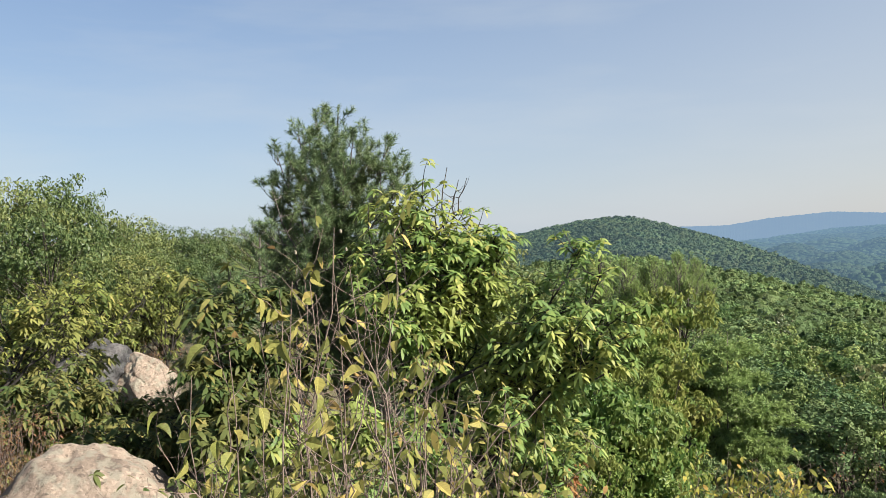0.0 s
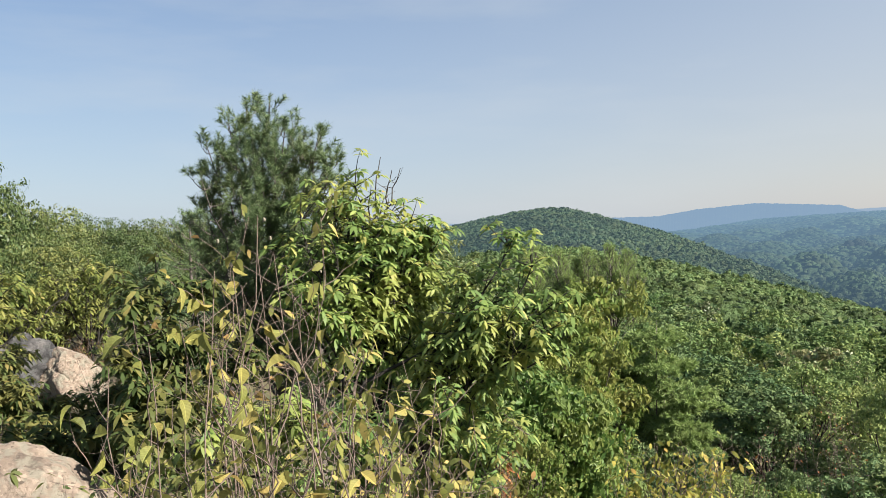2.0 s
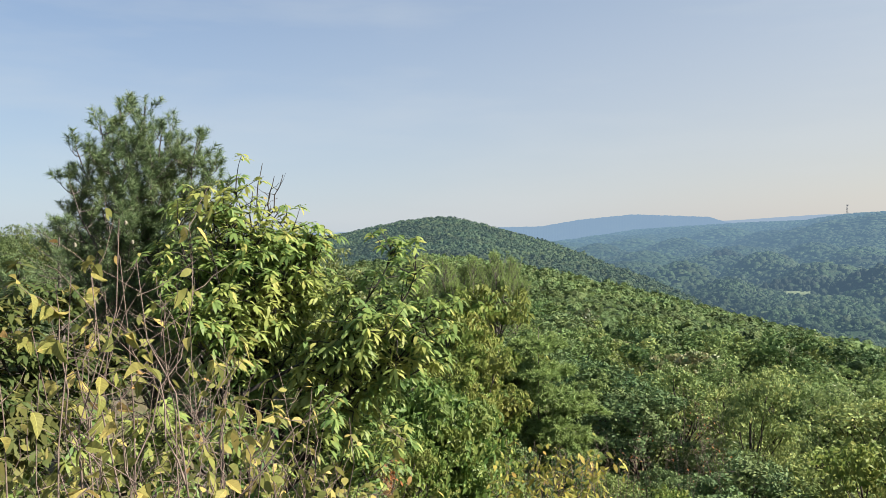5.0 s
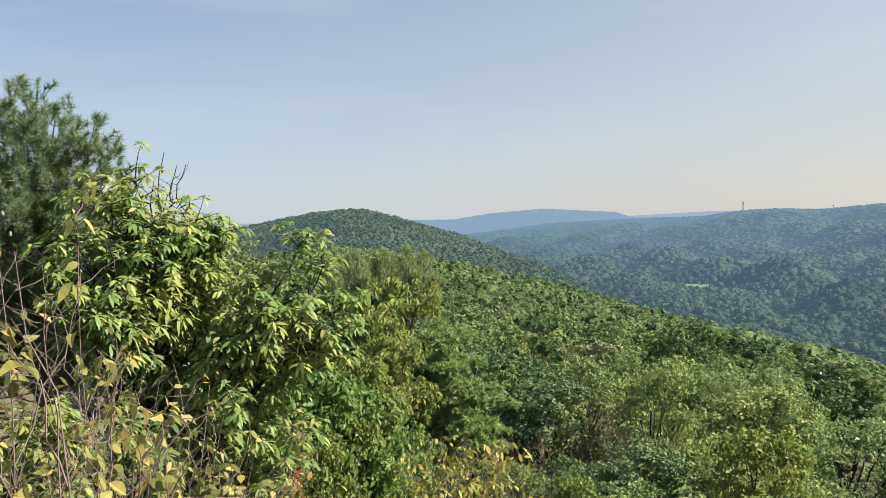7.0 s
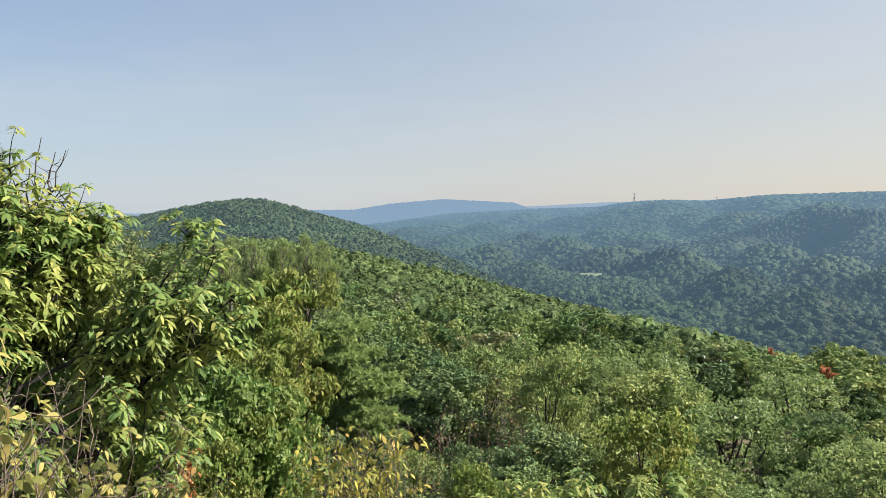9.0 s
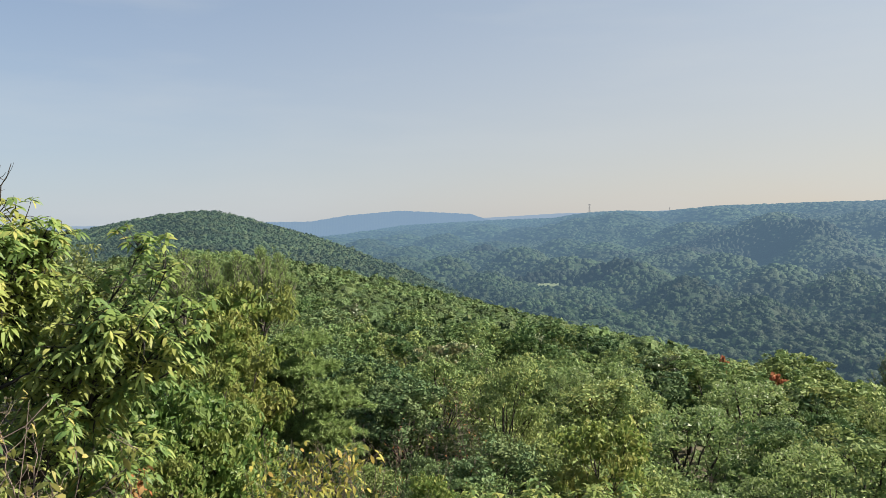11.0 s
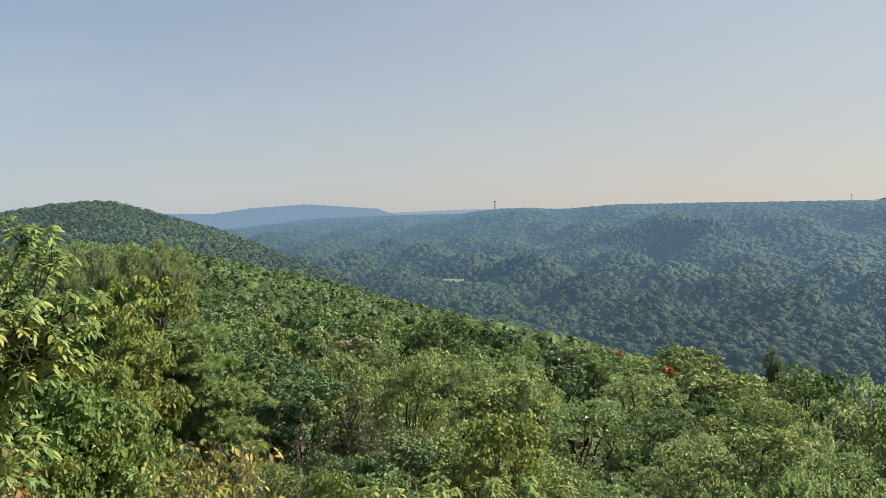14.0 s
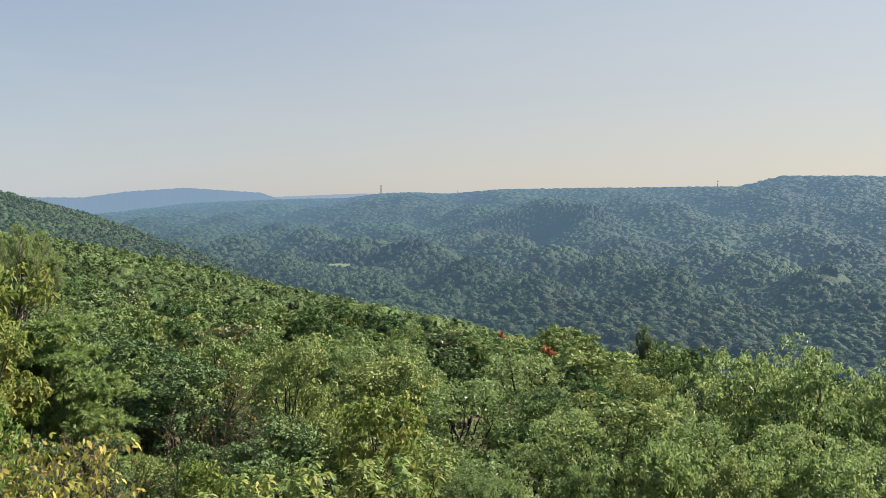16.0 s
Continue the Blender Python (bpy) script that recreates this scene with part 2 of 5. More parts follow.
def canopy(a, r):
    """The height of the treetops on this hill and the next."""
    a, r = np.broadcast_arrays(np.asarray(a, float), np.asarray(r, float))
    edge, reach = lerp(EDGE, a), lerp(REACH, a)
    near = lerp(((18, -11.8), (42, -13.6)), a)
    mid = np.minimum(lerp(((-4, -7.0), (18, -8.6), (42, -11.0)), a), edge - 0.3)
    u = np.log(np.maximum(r, 1.0))
    el = np.where(r < 24, -16.5 - (24 - r) * 0.9, np.where(
        r < 32, -16.5 + (near + 16.5) * (r - 24) / 8, np.where(
            r < 64, near + (mid - near) * (u - math.log(32)) / math.log(2),
            mid + (edge - mid) * np.clip((u - math.log(64)) / (np.log(np.maximum(reach, 66)) - math.log(64)), 0, 1))))
    z = 1.6 + r * np.tan(np.radians(el))
    return z - np.maximum(r - reach, 0) * 0.65


def across(a, r):
    """The height of the treetops in the valley and on the ridge beyond."""
    a, r = np.broadcast_arrays(np.asarray(a, float), np.asarray(r, float))
    crest, far = lerp(CREST, a), lerp(CREST_FAR, a)
    top = 1.6 + far * np.tan(np.radians(crest))
    start = lerp(((8, 1700), (22, 1600), (32, 1350), (60, 1150)), a)
    floor = -72 - 6 * smooth(450, 1200, r)
    u = np.clip((r - start) / (far - start), 0, 1)
    z = floor + (top - floor) * (0.55 * u + 0.45 * smooth(0, 1, u)) ** lerp(((20, 2.0), (31, 1.3)), a)
    z = z + 44 * np.exp(-((a - 38.2) / 6.6) ** 2) * smooth(1560, 1700, r + 9 * (a - 37.5)) * (1 - smooth(1720, 2300, r))
    z = z + 9 * np.exp(-((a - 30.8) / 3.6) ** 2) * smooth(1500, 1590, r) * (1 - smooth(1610, 2100, r))
    z = z + 13 * np.exp(-((a - 24.5) / 3.2) ** 4) * smooth(986, 1006, r) * (1 - smooth(1016, 1400, r))
    calm = 1 - np.exp(-((a - 22.7) / 3.4) ** 4 - ((r - 830) / 190) ** 4)
    z = z - 4 * np.exp(-((a - 22.7) / 1.7) ** 2 - ((r - 860) / 75) ** 2)
    z = z + calm * (12 * np.sin(a * 0.55 + r * 0.011) + 8 * np.sin(a * 0.8 - r * 0.017 + 2)) * smooth(500, 800, r) * (1 - smooth(0.6, 0.9, u))
    z = z + calm * 8 * np.sin(a * 0.9 + r * 0.006) * smooth(700, 1500, r) * (1 - smooth(0.85, 1.0, u))
    # the near hill's flank runs down in front of the farther ridge
    flank = 1.6 + 2350 * np.tan(np.radians(lerp(FLANK, a)))
    z = np.maximum(z, flank - np.abs(r - 2350) * 0.2)
    x, y = r * np.sin(np.radians(a)), r * np.cos(np.radians(a))
    swell = np.sin(x / 21 + 1.7 * np.sin(y / 37)) * np.sin(y / 27 + 1.3 * np.sin(x / 44)) + 0.7 * np.sin(x / 47 - y / 61)
    z = z + calm * swell * 3.6 * (1 - smooth(0.75, 0.97, u))
    return z - np.maximum(r - far, 0) * 0.3


def ground_z(a, r):
    """The forest floor, out to the horizon."""
    a, r = np.broadcast_arrays(np.asarray(a, float), np.asarray(r, float))
    tall = 6 + 4 * smooth(40, 160, r)
    slope = np.interp(r, [0, 1.2, 3, 5, 10, 16, 24], [0, 0, -0.3, -0.9, -2.9, -6.0, -10.6])
    down = np.where(r < 24, slope, canopy(a, r) - tall)
    level = np.interp(r, [0, 2, 5, 8, 16, 30, 100, 300, 900], [0, -0.1, -0.55, -0.95, -1.7, -2.3, -4, -12, -22])
    w = smooth(-14, -30, a)
    near = down * (1 - w) + level * w
    w2 = smooth(66, 100, a)
    near = near * (1 - w2) + level * w2
    beyond = across(a, r) - 9 - 14 * smooth(300, 600, r)
    return np.where(r > 60, np.maximum(near, np.maximum(beyond, -150)), near)


def spot(a, r):
    """The place on the ground at a heading and distance."""
    return Vector((r * math.sin(radians(a)), r * math.cos(radians(a)), float(ground_z(a, r))))


# ---- building ----
def np_mesh(name, verts, faces, mat, smooth_faces=False):
    """A mesh from arrays; faces: (n, 3) or (n, 4), or a list of such arrays."""
    faces = faces if isinstance(faces, list) else [faces]
    me = bpy.data.meshes.new(name)
    verts = np.asarray(verts, np.float32).reshape(-1, 3)
    loops = np.concatenate([f.ravel() for f in faces]).astype(np.int32)
    sizes = np.concatenate([np.full(len(f), f.shape[1]) for f in faces]).astype(np.int32)
    me.vertices.add(len(verts))
    me.vertices.foreach_set("co", verts.ravel())
    me.loops.add(len(loops))
    me.loops.foreach_set("vertex_index", loops)
    me.polygons.add(len(sizes))
    me.polygons.foreach_set("loop_start", np.concatenate([[0], np.cumsum(sizes)[:-1]]).astype(np.int32))
    me.polygons.foreach_set("loop_total", sizes)
    me.polygons.foreach_set("use_smooth", np.full(len(sizes), smooth_faces))
    me.materials.append(mat)
    me.update(calc_edges=True)
    return me


def part(name, me, parent, label=""):
    ob = new(name, me)
    ob.parent = parent
    return tagged(ob, label)


def thing(name, label, category, group=""):
    return tagged(new(name), label, category, group)


def unit(v):
    return v / np.maximum(np.linalg.norm(v, axis=-1, keepdims=True), 1e-9)


def tufts(rng, centres, rad, high, count, size, low=-0.25, jitter=0.75):
    """Shells of small leafy facets: centres (n, 3), radius and height (n,)."""
    n = len(centres)
    d = unit(rng.normal(size=(n, count, 3)))
    d[..., 2] = np.where(d[..., 2] < low, -d[..., 2], d[..., 2])
    p = centres[:, None] + d * np.stack([rad, rad, high], -1)[:, None] * rng.uniform(0.88, 1.08, (n, count, 1))
    nrm = unit(d + jitter * rng.normal(size=d.shape))
    t1 = unit(np.cross(nrm, rng.normal(size=d.shape)))
    t2 = np.cross(nrm, t1)
    s = size * rng.uniform(0.55, 1.35, (n, count, 1)) * np.asarray(rad / rad.mean()).reshape(-1, 1, 1)
    c = [p + t1 * s * 0.5, p + t2 * s * 0.42, p - t1 * s * 0.5, p - t2 * s * 0.42 + nrm * s * 0.12]
    v = np.stack(c, 2).reshape(-1, 3)
    return v, np.arange(len(v)).reshape(-1, len(c))


def lobes(rng, centres, rad, high, count):
    """Splits each crown into a middle lobe and others round it, so that its outline is knobbly."""
    n = len(centres)
    if count == 1:
        return centres, rad, high
    a = np.arange(count)[None] * 6.283 / (count - 1) + rng.uniform(0, 6.28, (n, 1)) + rng.normal(size=(n, count)) * 0.3
    q = np.where(np.arange(count)[None] == 0, 0.12, rng.uniform(0.45, 0.68, (n, count))) * rad[:, None]
    z = np.where(np.arange(count)[None] == 0, 0.3, rng.uniform(-0.4, 0.22, (n, count))) * high[:, None]
    c = centres[:, None] + np.stack([q * np.cos(a), q * np.sin(a), z], -1)
    k = np.where(np.arange(count)[None] == 0, 0.68, rng.uniform(0.4, 0.62, (n, count)))
    return c.reshape(-1, 3), (rad[:, None] * k).ravel(), (high[:, None] * k * rng.uniform(0.9, 1.2, (n, count))).ravel()


def domes(rng, centres, rad, high, sides, rows_):
    """Crowns as closed uneven domes, one for each far tree."""
    n = len(centres)
    w = np.linspace(0, 2 * np.pi, sides, endpoint=False)[None, None] + rng.uniform(0, 6.28, (n, 1, 1)) + 0.4 * np.arange(rows_)[None, :, None]
    e = np.linspace(-0.55, 1.0, rows_)[None, :, None]
    k = rng.uniform(0.78, 1.16, (n, rows_, sides))
    x = np.cos(e) * np.cos(w) * k * rad[:, None, None]
    y = np.cos(e) * np.sin(w) * k * rad[:, None, None]
    z = np.broadcast_to(np.sin(e), x.shape) * rng.uniform(0.85, 1.15, x.shape) * high[:, None, None]
    v = np.concatenate([np.stack([x, y, z], -1).reshape(n, -1, 3), np.stack([0 * rad, 0 * rad, high * 0.97], -1)[:, None]], 1) + centres[:, None]
    per = rows_ * sides + 1
    i, j = np.arange(rows_ - 1)[:, None] * sides, np.arange(sides)[None]
    q = np.stack([i + j, i + (j + 1) % sides, i + sides + (j + 1) % sides, i + sides + j], -1).reshape(-1, 4)
    t = np.concatenate([q[:, :3], q[:, [0, 2, 3]], np.stack([(rows_ - 1) * sides + j[0], (rows_ - 1) * sides + (j[0] + 1) % sides, np.full(sides, per - 1)], -1)])
    return v.reshape(-1, 3), (t[None] + np.arange(n)[:, None, None] * per).reshape(-1, 3)


def stations(rng, a0, a1, r0, r1, gap, keep=None):
    """Places for trees, a and r, roughly gap(r) apart."""
    out, r = [], r0
    while r < r1:
        g = gap(r)
        step = math.degrees(g / r)
        a = np.arange(a0, a1, step)
        a = a + rng.uniform(-0.6, 0.6, len(a)) * step
        out.append(np.stack([a, r + rng.uniform(-0.6, 0.6, len(a)) * g], -1))
        r += g * 0.9
    s = np.concatenate(out)
    return s[keep(s[:, 0], s[:, 1])] if keep else s


def polar(a, r, z):
    return np.stack([r * np.sin(np.radians(a)), r * np.cos(np.radians(a)), z], -1)


def sheet(a, r, height):
    """A grid of ground over headings a and distances r."""
    aa, rr = np.meshgrid(a, r)
    v = polar(aa, rr, height(aa, rr)).reshape(-1, 3)
    i = np.arange(len(r) - 1)[:, None] * len(a) + np.arange(len(a) - 1)[None]
    return v, np.stack([i, i + len(a), i + len(a) + 1, i + 1], -1).reshape(-1, 4)


def woods(name, label, mat, rng, bands, height, under):
    """A far wood: crowns in bands of (a0, a1, r0, r1, gap, lobes, facets, size, shape, tall, keep) over a closed lower canopy."""
    vs, fs, at = [], [], 0
    for a0, a1, r0, r1, gap, count, facets, size, shape, tall, keep in bands:
        s = stations(rng, a0, a1, r0, r1, gap, keep)
        g = np.array([gap(r) for r in s[:, 1]])
        rad = g * np.clip((0.6 if facets else 0.7) * np.exp(rng.normal(size=len(s)) * 0.32), 0.38, 1.15)
        high = rad * rng.uniform(0.75, 1.15, len(s)) * tall
        c = polar(s[:, 0], s[:, 1], height(s[:, 0], s[:, 1]) - high * 0.9 + rng.normal(size=len(s)) * g * 0.13 * tall)
        c, rad, high = lobes(rng, c, rad, high, count)
        pieces = [domes(rng, c, rad * (0.84 if facets else 1.0), high * (0.84 if facets else 1.0), *shape)]
        if facets:
            pieces.append(tufts(rng, c, rad, high, facets, size, -0.2, 0.36))
        for v, f in pieces:
            vs.append(v), fs.append(f + at)
            at += len(v)
    v, f = sheet(*under[:2], lambda a, r: height(a, r) - under[2])
    vs.append(v), fs.append(f + at)
    return tagged(new(name, np_mesh(name, np.concatenate(vs), fs, mat, True)), label, "woods", kind="stuff")


# ---- the ground and the woods far off ----
rings = np.concatenate([np.linspace(0.0, 24, 40), np.geomspace(25, 4800, 90)])
v, f = sheet(np.linspace(-180, 180, 361), rings, ground_z)
tagged(new("ground", np_mesh("ground", v, f, GROUND, True)), "forest floor of leaf litter sloping into the valley", "ground", kind="structure")

rng = np.random.default_rng(3)
woods("slope_woods", "green oak woods covering the falling slope", SLOPE_LEAVES, rng, [
    (-14, 62, 105, 200, lambda r: 4.9, 7, 26, 0.76, (6, 2), 0.85, lambda a, r: r < lerp(REACH, a) + 12),
    (-14, 40, 200, 350, lambda r: 5.6, 6, 18, 0.95, (6, 2), 0.8, lambda a, r: r < lerp(REACH, a) + 14)],
    canopy, (np.linspace(-14, 62, 160), np.geomspace(105, 350, 60), 5.0))
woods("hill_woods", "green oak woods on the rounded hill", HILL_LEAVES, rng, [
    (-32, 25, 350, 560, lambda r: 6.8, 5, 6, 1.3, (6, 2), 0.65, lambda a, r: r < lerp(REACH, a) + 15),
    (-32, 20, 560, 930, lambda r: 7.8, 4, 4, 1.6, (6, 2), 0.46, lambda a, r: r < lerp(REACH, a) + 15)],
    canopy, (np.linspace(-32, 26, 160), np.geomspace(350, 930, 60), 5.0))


def wooded(a, r):
    """Where trees stand in the valley: not on the meadow."""
    return (r > lerp(REACH, a) * 1.15) & ~((np.abs(a - 22.7) < 0.8) & (r > 948) & (r < 986))


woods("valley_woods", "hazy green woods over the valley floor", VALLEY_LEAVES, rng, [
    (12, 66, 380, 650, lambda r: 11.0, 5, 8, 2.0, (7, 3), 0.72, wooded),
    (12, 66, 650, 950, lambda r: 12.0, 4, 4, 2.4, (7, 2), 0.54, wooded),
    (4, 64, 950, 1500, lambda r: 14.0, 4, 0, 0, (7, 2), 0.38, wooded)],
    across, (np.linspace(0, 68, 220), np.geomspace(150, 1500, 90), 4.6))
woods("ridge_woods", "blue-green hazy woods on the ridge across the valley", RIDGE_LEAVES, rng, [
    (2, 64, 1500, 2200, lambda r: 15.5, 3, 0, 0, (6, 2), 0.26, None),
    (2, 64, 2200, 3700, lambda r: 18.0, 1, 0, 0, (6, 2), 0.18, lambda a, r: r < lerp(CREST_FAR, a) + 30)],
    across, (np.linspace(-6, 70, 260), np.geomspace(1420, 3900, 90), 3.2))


woods("conifer_groves", "dark conifer grove behind the meadow, and dark groves standing for the spur's shade", GROVE_LEAVES, rng, [
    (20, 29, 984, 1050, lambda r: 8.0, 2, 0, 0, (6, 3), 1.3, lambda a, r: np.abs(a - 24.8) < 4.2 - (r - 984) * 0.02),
    # dark crowns added on the spurs in place of their shaded slopes
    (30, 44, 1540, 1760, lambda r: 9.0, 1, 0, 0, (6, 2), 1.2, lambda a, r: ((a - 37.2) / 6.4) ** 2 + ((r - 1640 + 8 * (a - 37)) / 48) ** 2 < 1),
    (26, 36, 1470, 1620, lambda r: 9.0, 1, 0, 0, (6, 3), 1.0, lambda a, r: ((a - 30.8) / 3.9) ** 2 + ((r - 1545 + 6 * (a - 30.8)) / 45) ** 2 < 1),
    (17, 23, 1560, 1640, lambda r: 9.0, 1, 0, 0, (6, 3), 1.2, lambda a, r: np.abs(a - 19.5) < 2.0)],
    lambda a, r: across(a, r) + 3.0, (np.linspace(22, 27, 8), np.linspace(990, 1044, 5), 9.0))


def mountain(name, label, mat, crest, r0, r1, wobble):
    """A far mountain: a long rise from its foot to a crest line of height angles."""
    def height(a, r):
        u = smooth(r0, r1, r)
        top = 1.6 + r1 * np.tan(np.radians(lerp(crest, a)))
        return -110 * (1 - u) + top * u + wobble * (np.sin(a * 7.1) + np.sin(a * 13.7 + 1) + np.sin(a * 31)) * u
    v, f = sheet(np.linspace(crest[0][0], crest[-1][0], 400), np.linspace(r0, r1, 14), height)
    tagged(new(name, np_mesh(name, v, f, mat)), label, "backdrop", kind="structure")


mountain("backdrop_mountain", "long mountain, blue from painted haze, far beyond the valley", FAR_LEAVES,
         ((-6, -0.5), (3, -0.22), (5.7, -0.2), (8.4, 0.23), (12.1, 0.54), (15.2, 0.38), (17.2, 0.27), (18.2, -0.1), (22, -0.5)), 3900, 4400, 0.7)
mountain("backdrop_ridge", "ridge on the horizon, pale blue from painted haze", FARTHER_LEAVES,
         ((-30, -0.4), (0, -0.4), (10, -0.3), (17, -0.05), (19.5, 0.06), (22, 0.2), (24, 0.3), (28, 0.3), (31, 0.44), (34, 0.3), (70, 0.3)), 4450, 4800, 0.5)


# ---- plants ----
class Mesh:
    """Gathers points and faces for one mesh."""

    def __init__(self):
        self.v, self.f, self.n = [], {3: [], 4: []}, 0

    def add(self, v, *faces):
        v = np.asarray(v, float).reshape(-1, 3)
        self.v.append(v)
        for f in faces:
            if len(f):
                self.f[f.shape[1]].append(f + self.n)
        self.n += len(v)

    def tube(self, p, r, sides=5):
        """A tapering branch along the points p."""
        p = np.asarray(p, float)
        r = np.broadcast_to(r, len(p))
        t = unit(np.gradient(p, axis=0))
        ref = np.array([0.31, 0.2, 0.93]) if abs(t[0][2]) < 0.8 else np.array([0.95, 0.3, 0.1])
        a = unit(np.cross(t, ref))
        b = np.cross(t, a)
        w = np.linspace(0, 2 * np.pi, sides, endpoint=False)
        v = p[:, None] + r[:, None, None] * (np.cos(w)[None, :, None] * a[:, None] + np.sin(w)[None, :, None] * b[:, None])
        i = np.arange(len(p) - 1)[:, None] * sides
        j, k = np.arange(sides)[None], (np.arange(sides)[None] + 1) % sides
        self.add(v, np.stack([i + j, i + k, i + sides + k, i + sides + j], -1).reshape(-1, 4))

    def leaves(self, base, along, up, length, width, droop=0.3, segs=1, fold=0.12, single=None, tri=False):
        """Leaf blades from their stalks outward."""
        n = len(base)
        length, width = (np.broadcast_to(x, n)[:, None] for x in (length, width))
        along = unit(along)
        side = unit(np.cross(along, up))
        nrm = np.cross(side, along)
        if single is not None:
            single.extend(Matrix([[*r] for r in np.stack([al * le, si * wi, no * le, ba], -1)] + [[0, 0, 0, 1]])
                          for al, si, no, ba, le, wi in zip(along, side, nrm, base, length[:, 0], width[:, 0]))
            return

        def at(u):
            return base + along * length * u - np.array([0, 0, 1]) * droop * length * u * u
        if tri:
            v = np.stack([base + side * width / 2, at(1.0), base - side * width / 2], 1)
            self.add(v, np.arange(3 * n).reshape(-1, 3))
            return
        if segs == 1:
            m = at(0.45) + nrm * width * fold
            v = np.stack([base, m + side * width / 2, at(1.0), m - side * width / 2], 1)
            i = np.arange(n)[:, None] * 4
            self.add(v, np.concatenate([i + [0, 1, 2], i + [0, 2, 3]]))
            return
        us = np.linspace(0, 1, segs + 1)
        ws = np.interp(us, [0, 0.15, 0.5, 0.8, 1], [0.08, 0.55, 1.0, 0.62, 0.04])
        v = np.stack([x for u, w in zip(us, ws) for x in (at(u) + side * width / 2 * w + nrm * width * fold * w, at(u) - side * width / 2 * w + nrm * width * fold * w)], 1)
        k = 2 * (segs + 1)
        i = np.arange(n)[:, None] * k
        self.add(v, *[i + [2 * s, 2 * s + 1, 2 * s + 3, 2 * s + 2] for s in range(segs)])

    def mesh(self, name, mat, smooth_faces=False):
        fs = [np.concatenate(f) for f in self.f.values() if f]
        return np_mesh(name, np.concatenate(self.v), fs, mat, smooth_faces)


def arc(p0, p1, rise, wander, rng, n=7):
    """A bent line from p0 to p1, lifted in the middle."""
    p0, p1 = np.asarray(p0, float), np.asarray(p1, float)
    u = np.linspace(0, 1, n)[:, None]
    d = np.linalg.norm(p1 - p0)
    mid = rng.normal(size=3) * wander * d + np.array([0, 0, rise * d])
    return p0 + (p1 - p0) * u + mid * 4 * u * (1 - u) * 0.5 + rng.normal(size=(n, 3)) * 0.02 * d * u * (1 - u) * 4


def leafy_tree(rng, high, rad, count, sprays, per, leaf, wide=0.55, low=0.2, droop=0.3, airy=1.0, tri=False):
    """A broadleaved tree: trunk, limbs, and a crown of lobes, each a shell of sprays of leaves. Returns wood and leaf gatherers."""
    wood, crown = Mesh(), Mesh()
    lean = rng.normal(size=2) * 0.05 * high
    trunk = np.array([[lean[0] * u * u, lean[1] * u * u, high * 0.8 * u] for u in np.linspace(0, 1, 8)]) + rng.normal(size=(8, 3)) * 0.02 * rad
    trunk[0] = (0, 0, -0.3)
    wood.tube(trunk, np.linspace(0.017, 0.004, 8) * high, 6)
    mid, half = low + (1 - low) * 0.52, (1 - low) * 0.4
    for k in range(count):
        zz = 0.96 - 1.6 * ((k + 0.3) / count) ** 1.1
        a = k * 2.39996 + rng.normal() * 0.4
        q = rad * 0.66 * math.sqrt(max(0.0, 1 - zz * zz)) * rng.uniform(0.7, 1.15)
        c = np.array([q * math.cos(a), q * math.sin(a), (mid + zz * half) * high + rng.normal() * 0.035 * high])
        s = rad * rng.uniform(0.27, 0.46) * airy
        start = trunk[min(7, max(2, int(c[2] / high * 8 * 0.72)))]
        wood.tube(arc(start, c, 0.1, 0.06, rng, 5), np.linspace(0.004, 0.0015, 5) * high, 4)
        outward = unit(np.array([c[0], c[1], zz * rad * 0.8 + 0.45 * rad]))
        if airy > 0.8:
            # the leafy inside of the lobe
            k = max(14, sprays * per // 3)
            e = unit(rng.normal(size=(k, 3)))
            crown.leaves(c + e * s * np.array([1, 1, 0.75]) * rng.uniform(0.25, 0.68, (k, 1)), np.cross(e, rng.normal(size=e.shape)), e + 0.4 * rng.normal(size=e.shape), leaf * 1.2, leaf * 0.9, 0.1, tri=tri)
        d = unit(rng.normal(size=(sprays, 3)) + outward * 0.75)
        tip = c + d * s * np.array([1, 1, 0.8]) * rng.uniform(0.66, 1.12, (sprays, 1))
        for p in () if tri else tip[::4]:
            wood.tube(np.array([c * 0.8 + start * 0.2, (c + p) / 2 + rng.normal(size=3) * 0.05 * s, p]), np.array([0.0018, 0.0012, 0.0007]) * high, 3)
        # each spray is a small round bunch of leaves
        o = unit(rng.normal(size=(sprays, per, 3)) + 0.7 * d[:, None])
        up = unit(o * [1, 1, 0.75] + rng.normal(size=o.shape) * 0.3)
        along = unit(np.cross(up, rng.normal(size=o.shape)) - [0, 0, 0.2])
        base = tip[:, None] + o * s * np.array([1, 1, 0.85]) * rng.uniform(0.16, 0.34, (sprays, per, 1)) - along * leaf * 0.4
        size = leaf * rng.uniform(0.6, 1.25, sprays * per)
        crown.leaves(base.reshape(-1, 3), along.reshape(-1, 3), up.reshape(-1, 3), size, size * wide, droop, tri=tri)
    return wood, crown


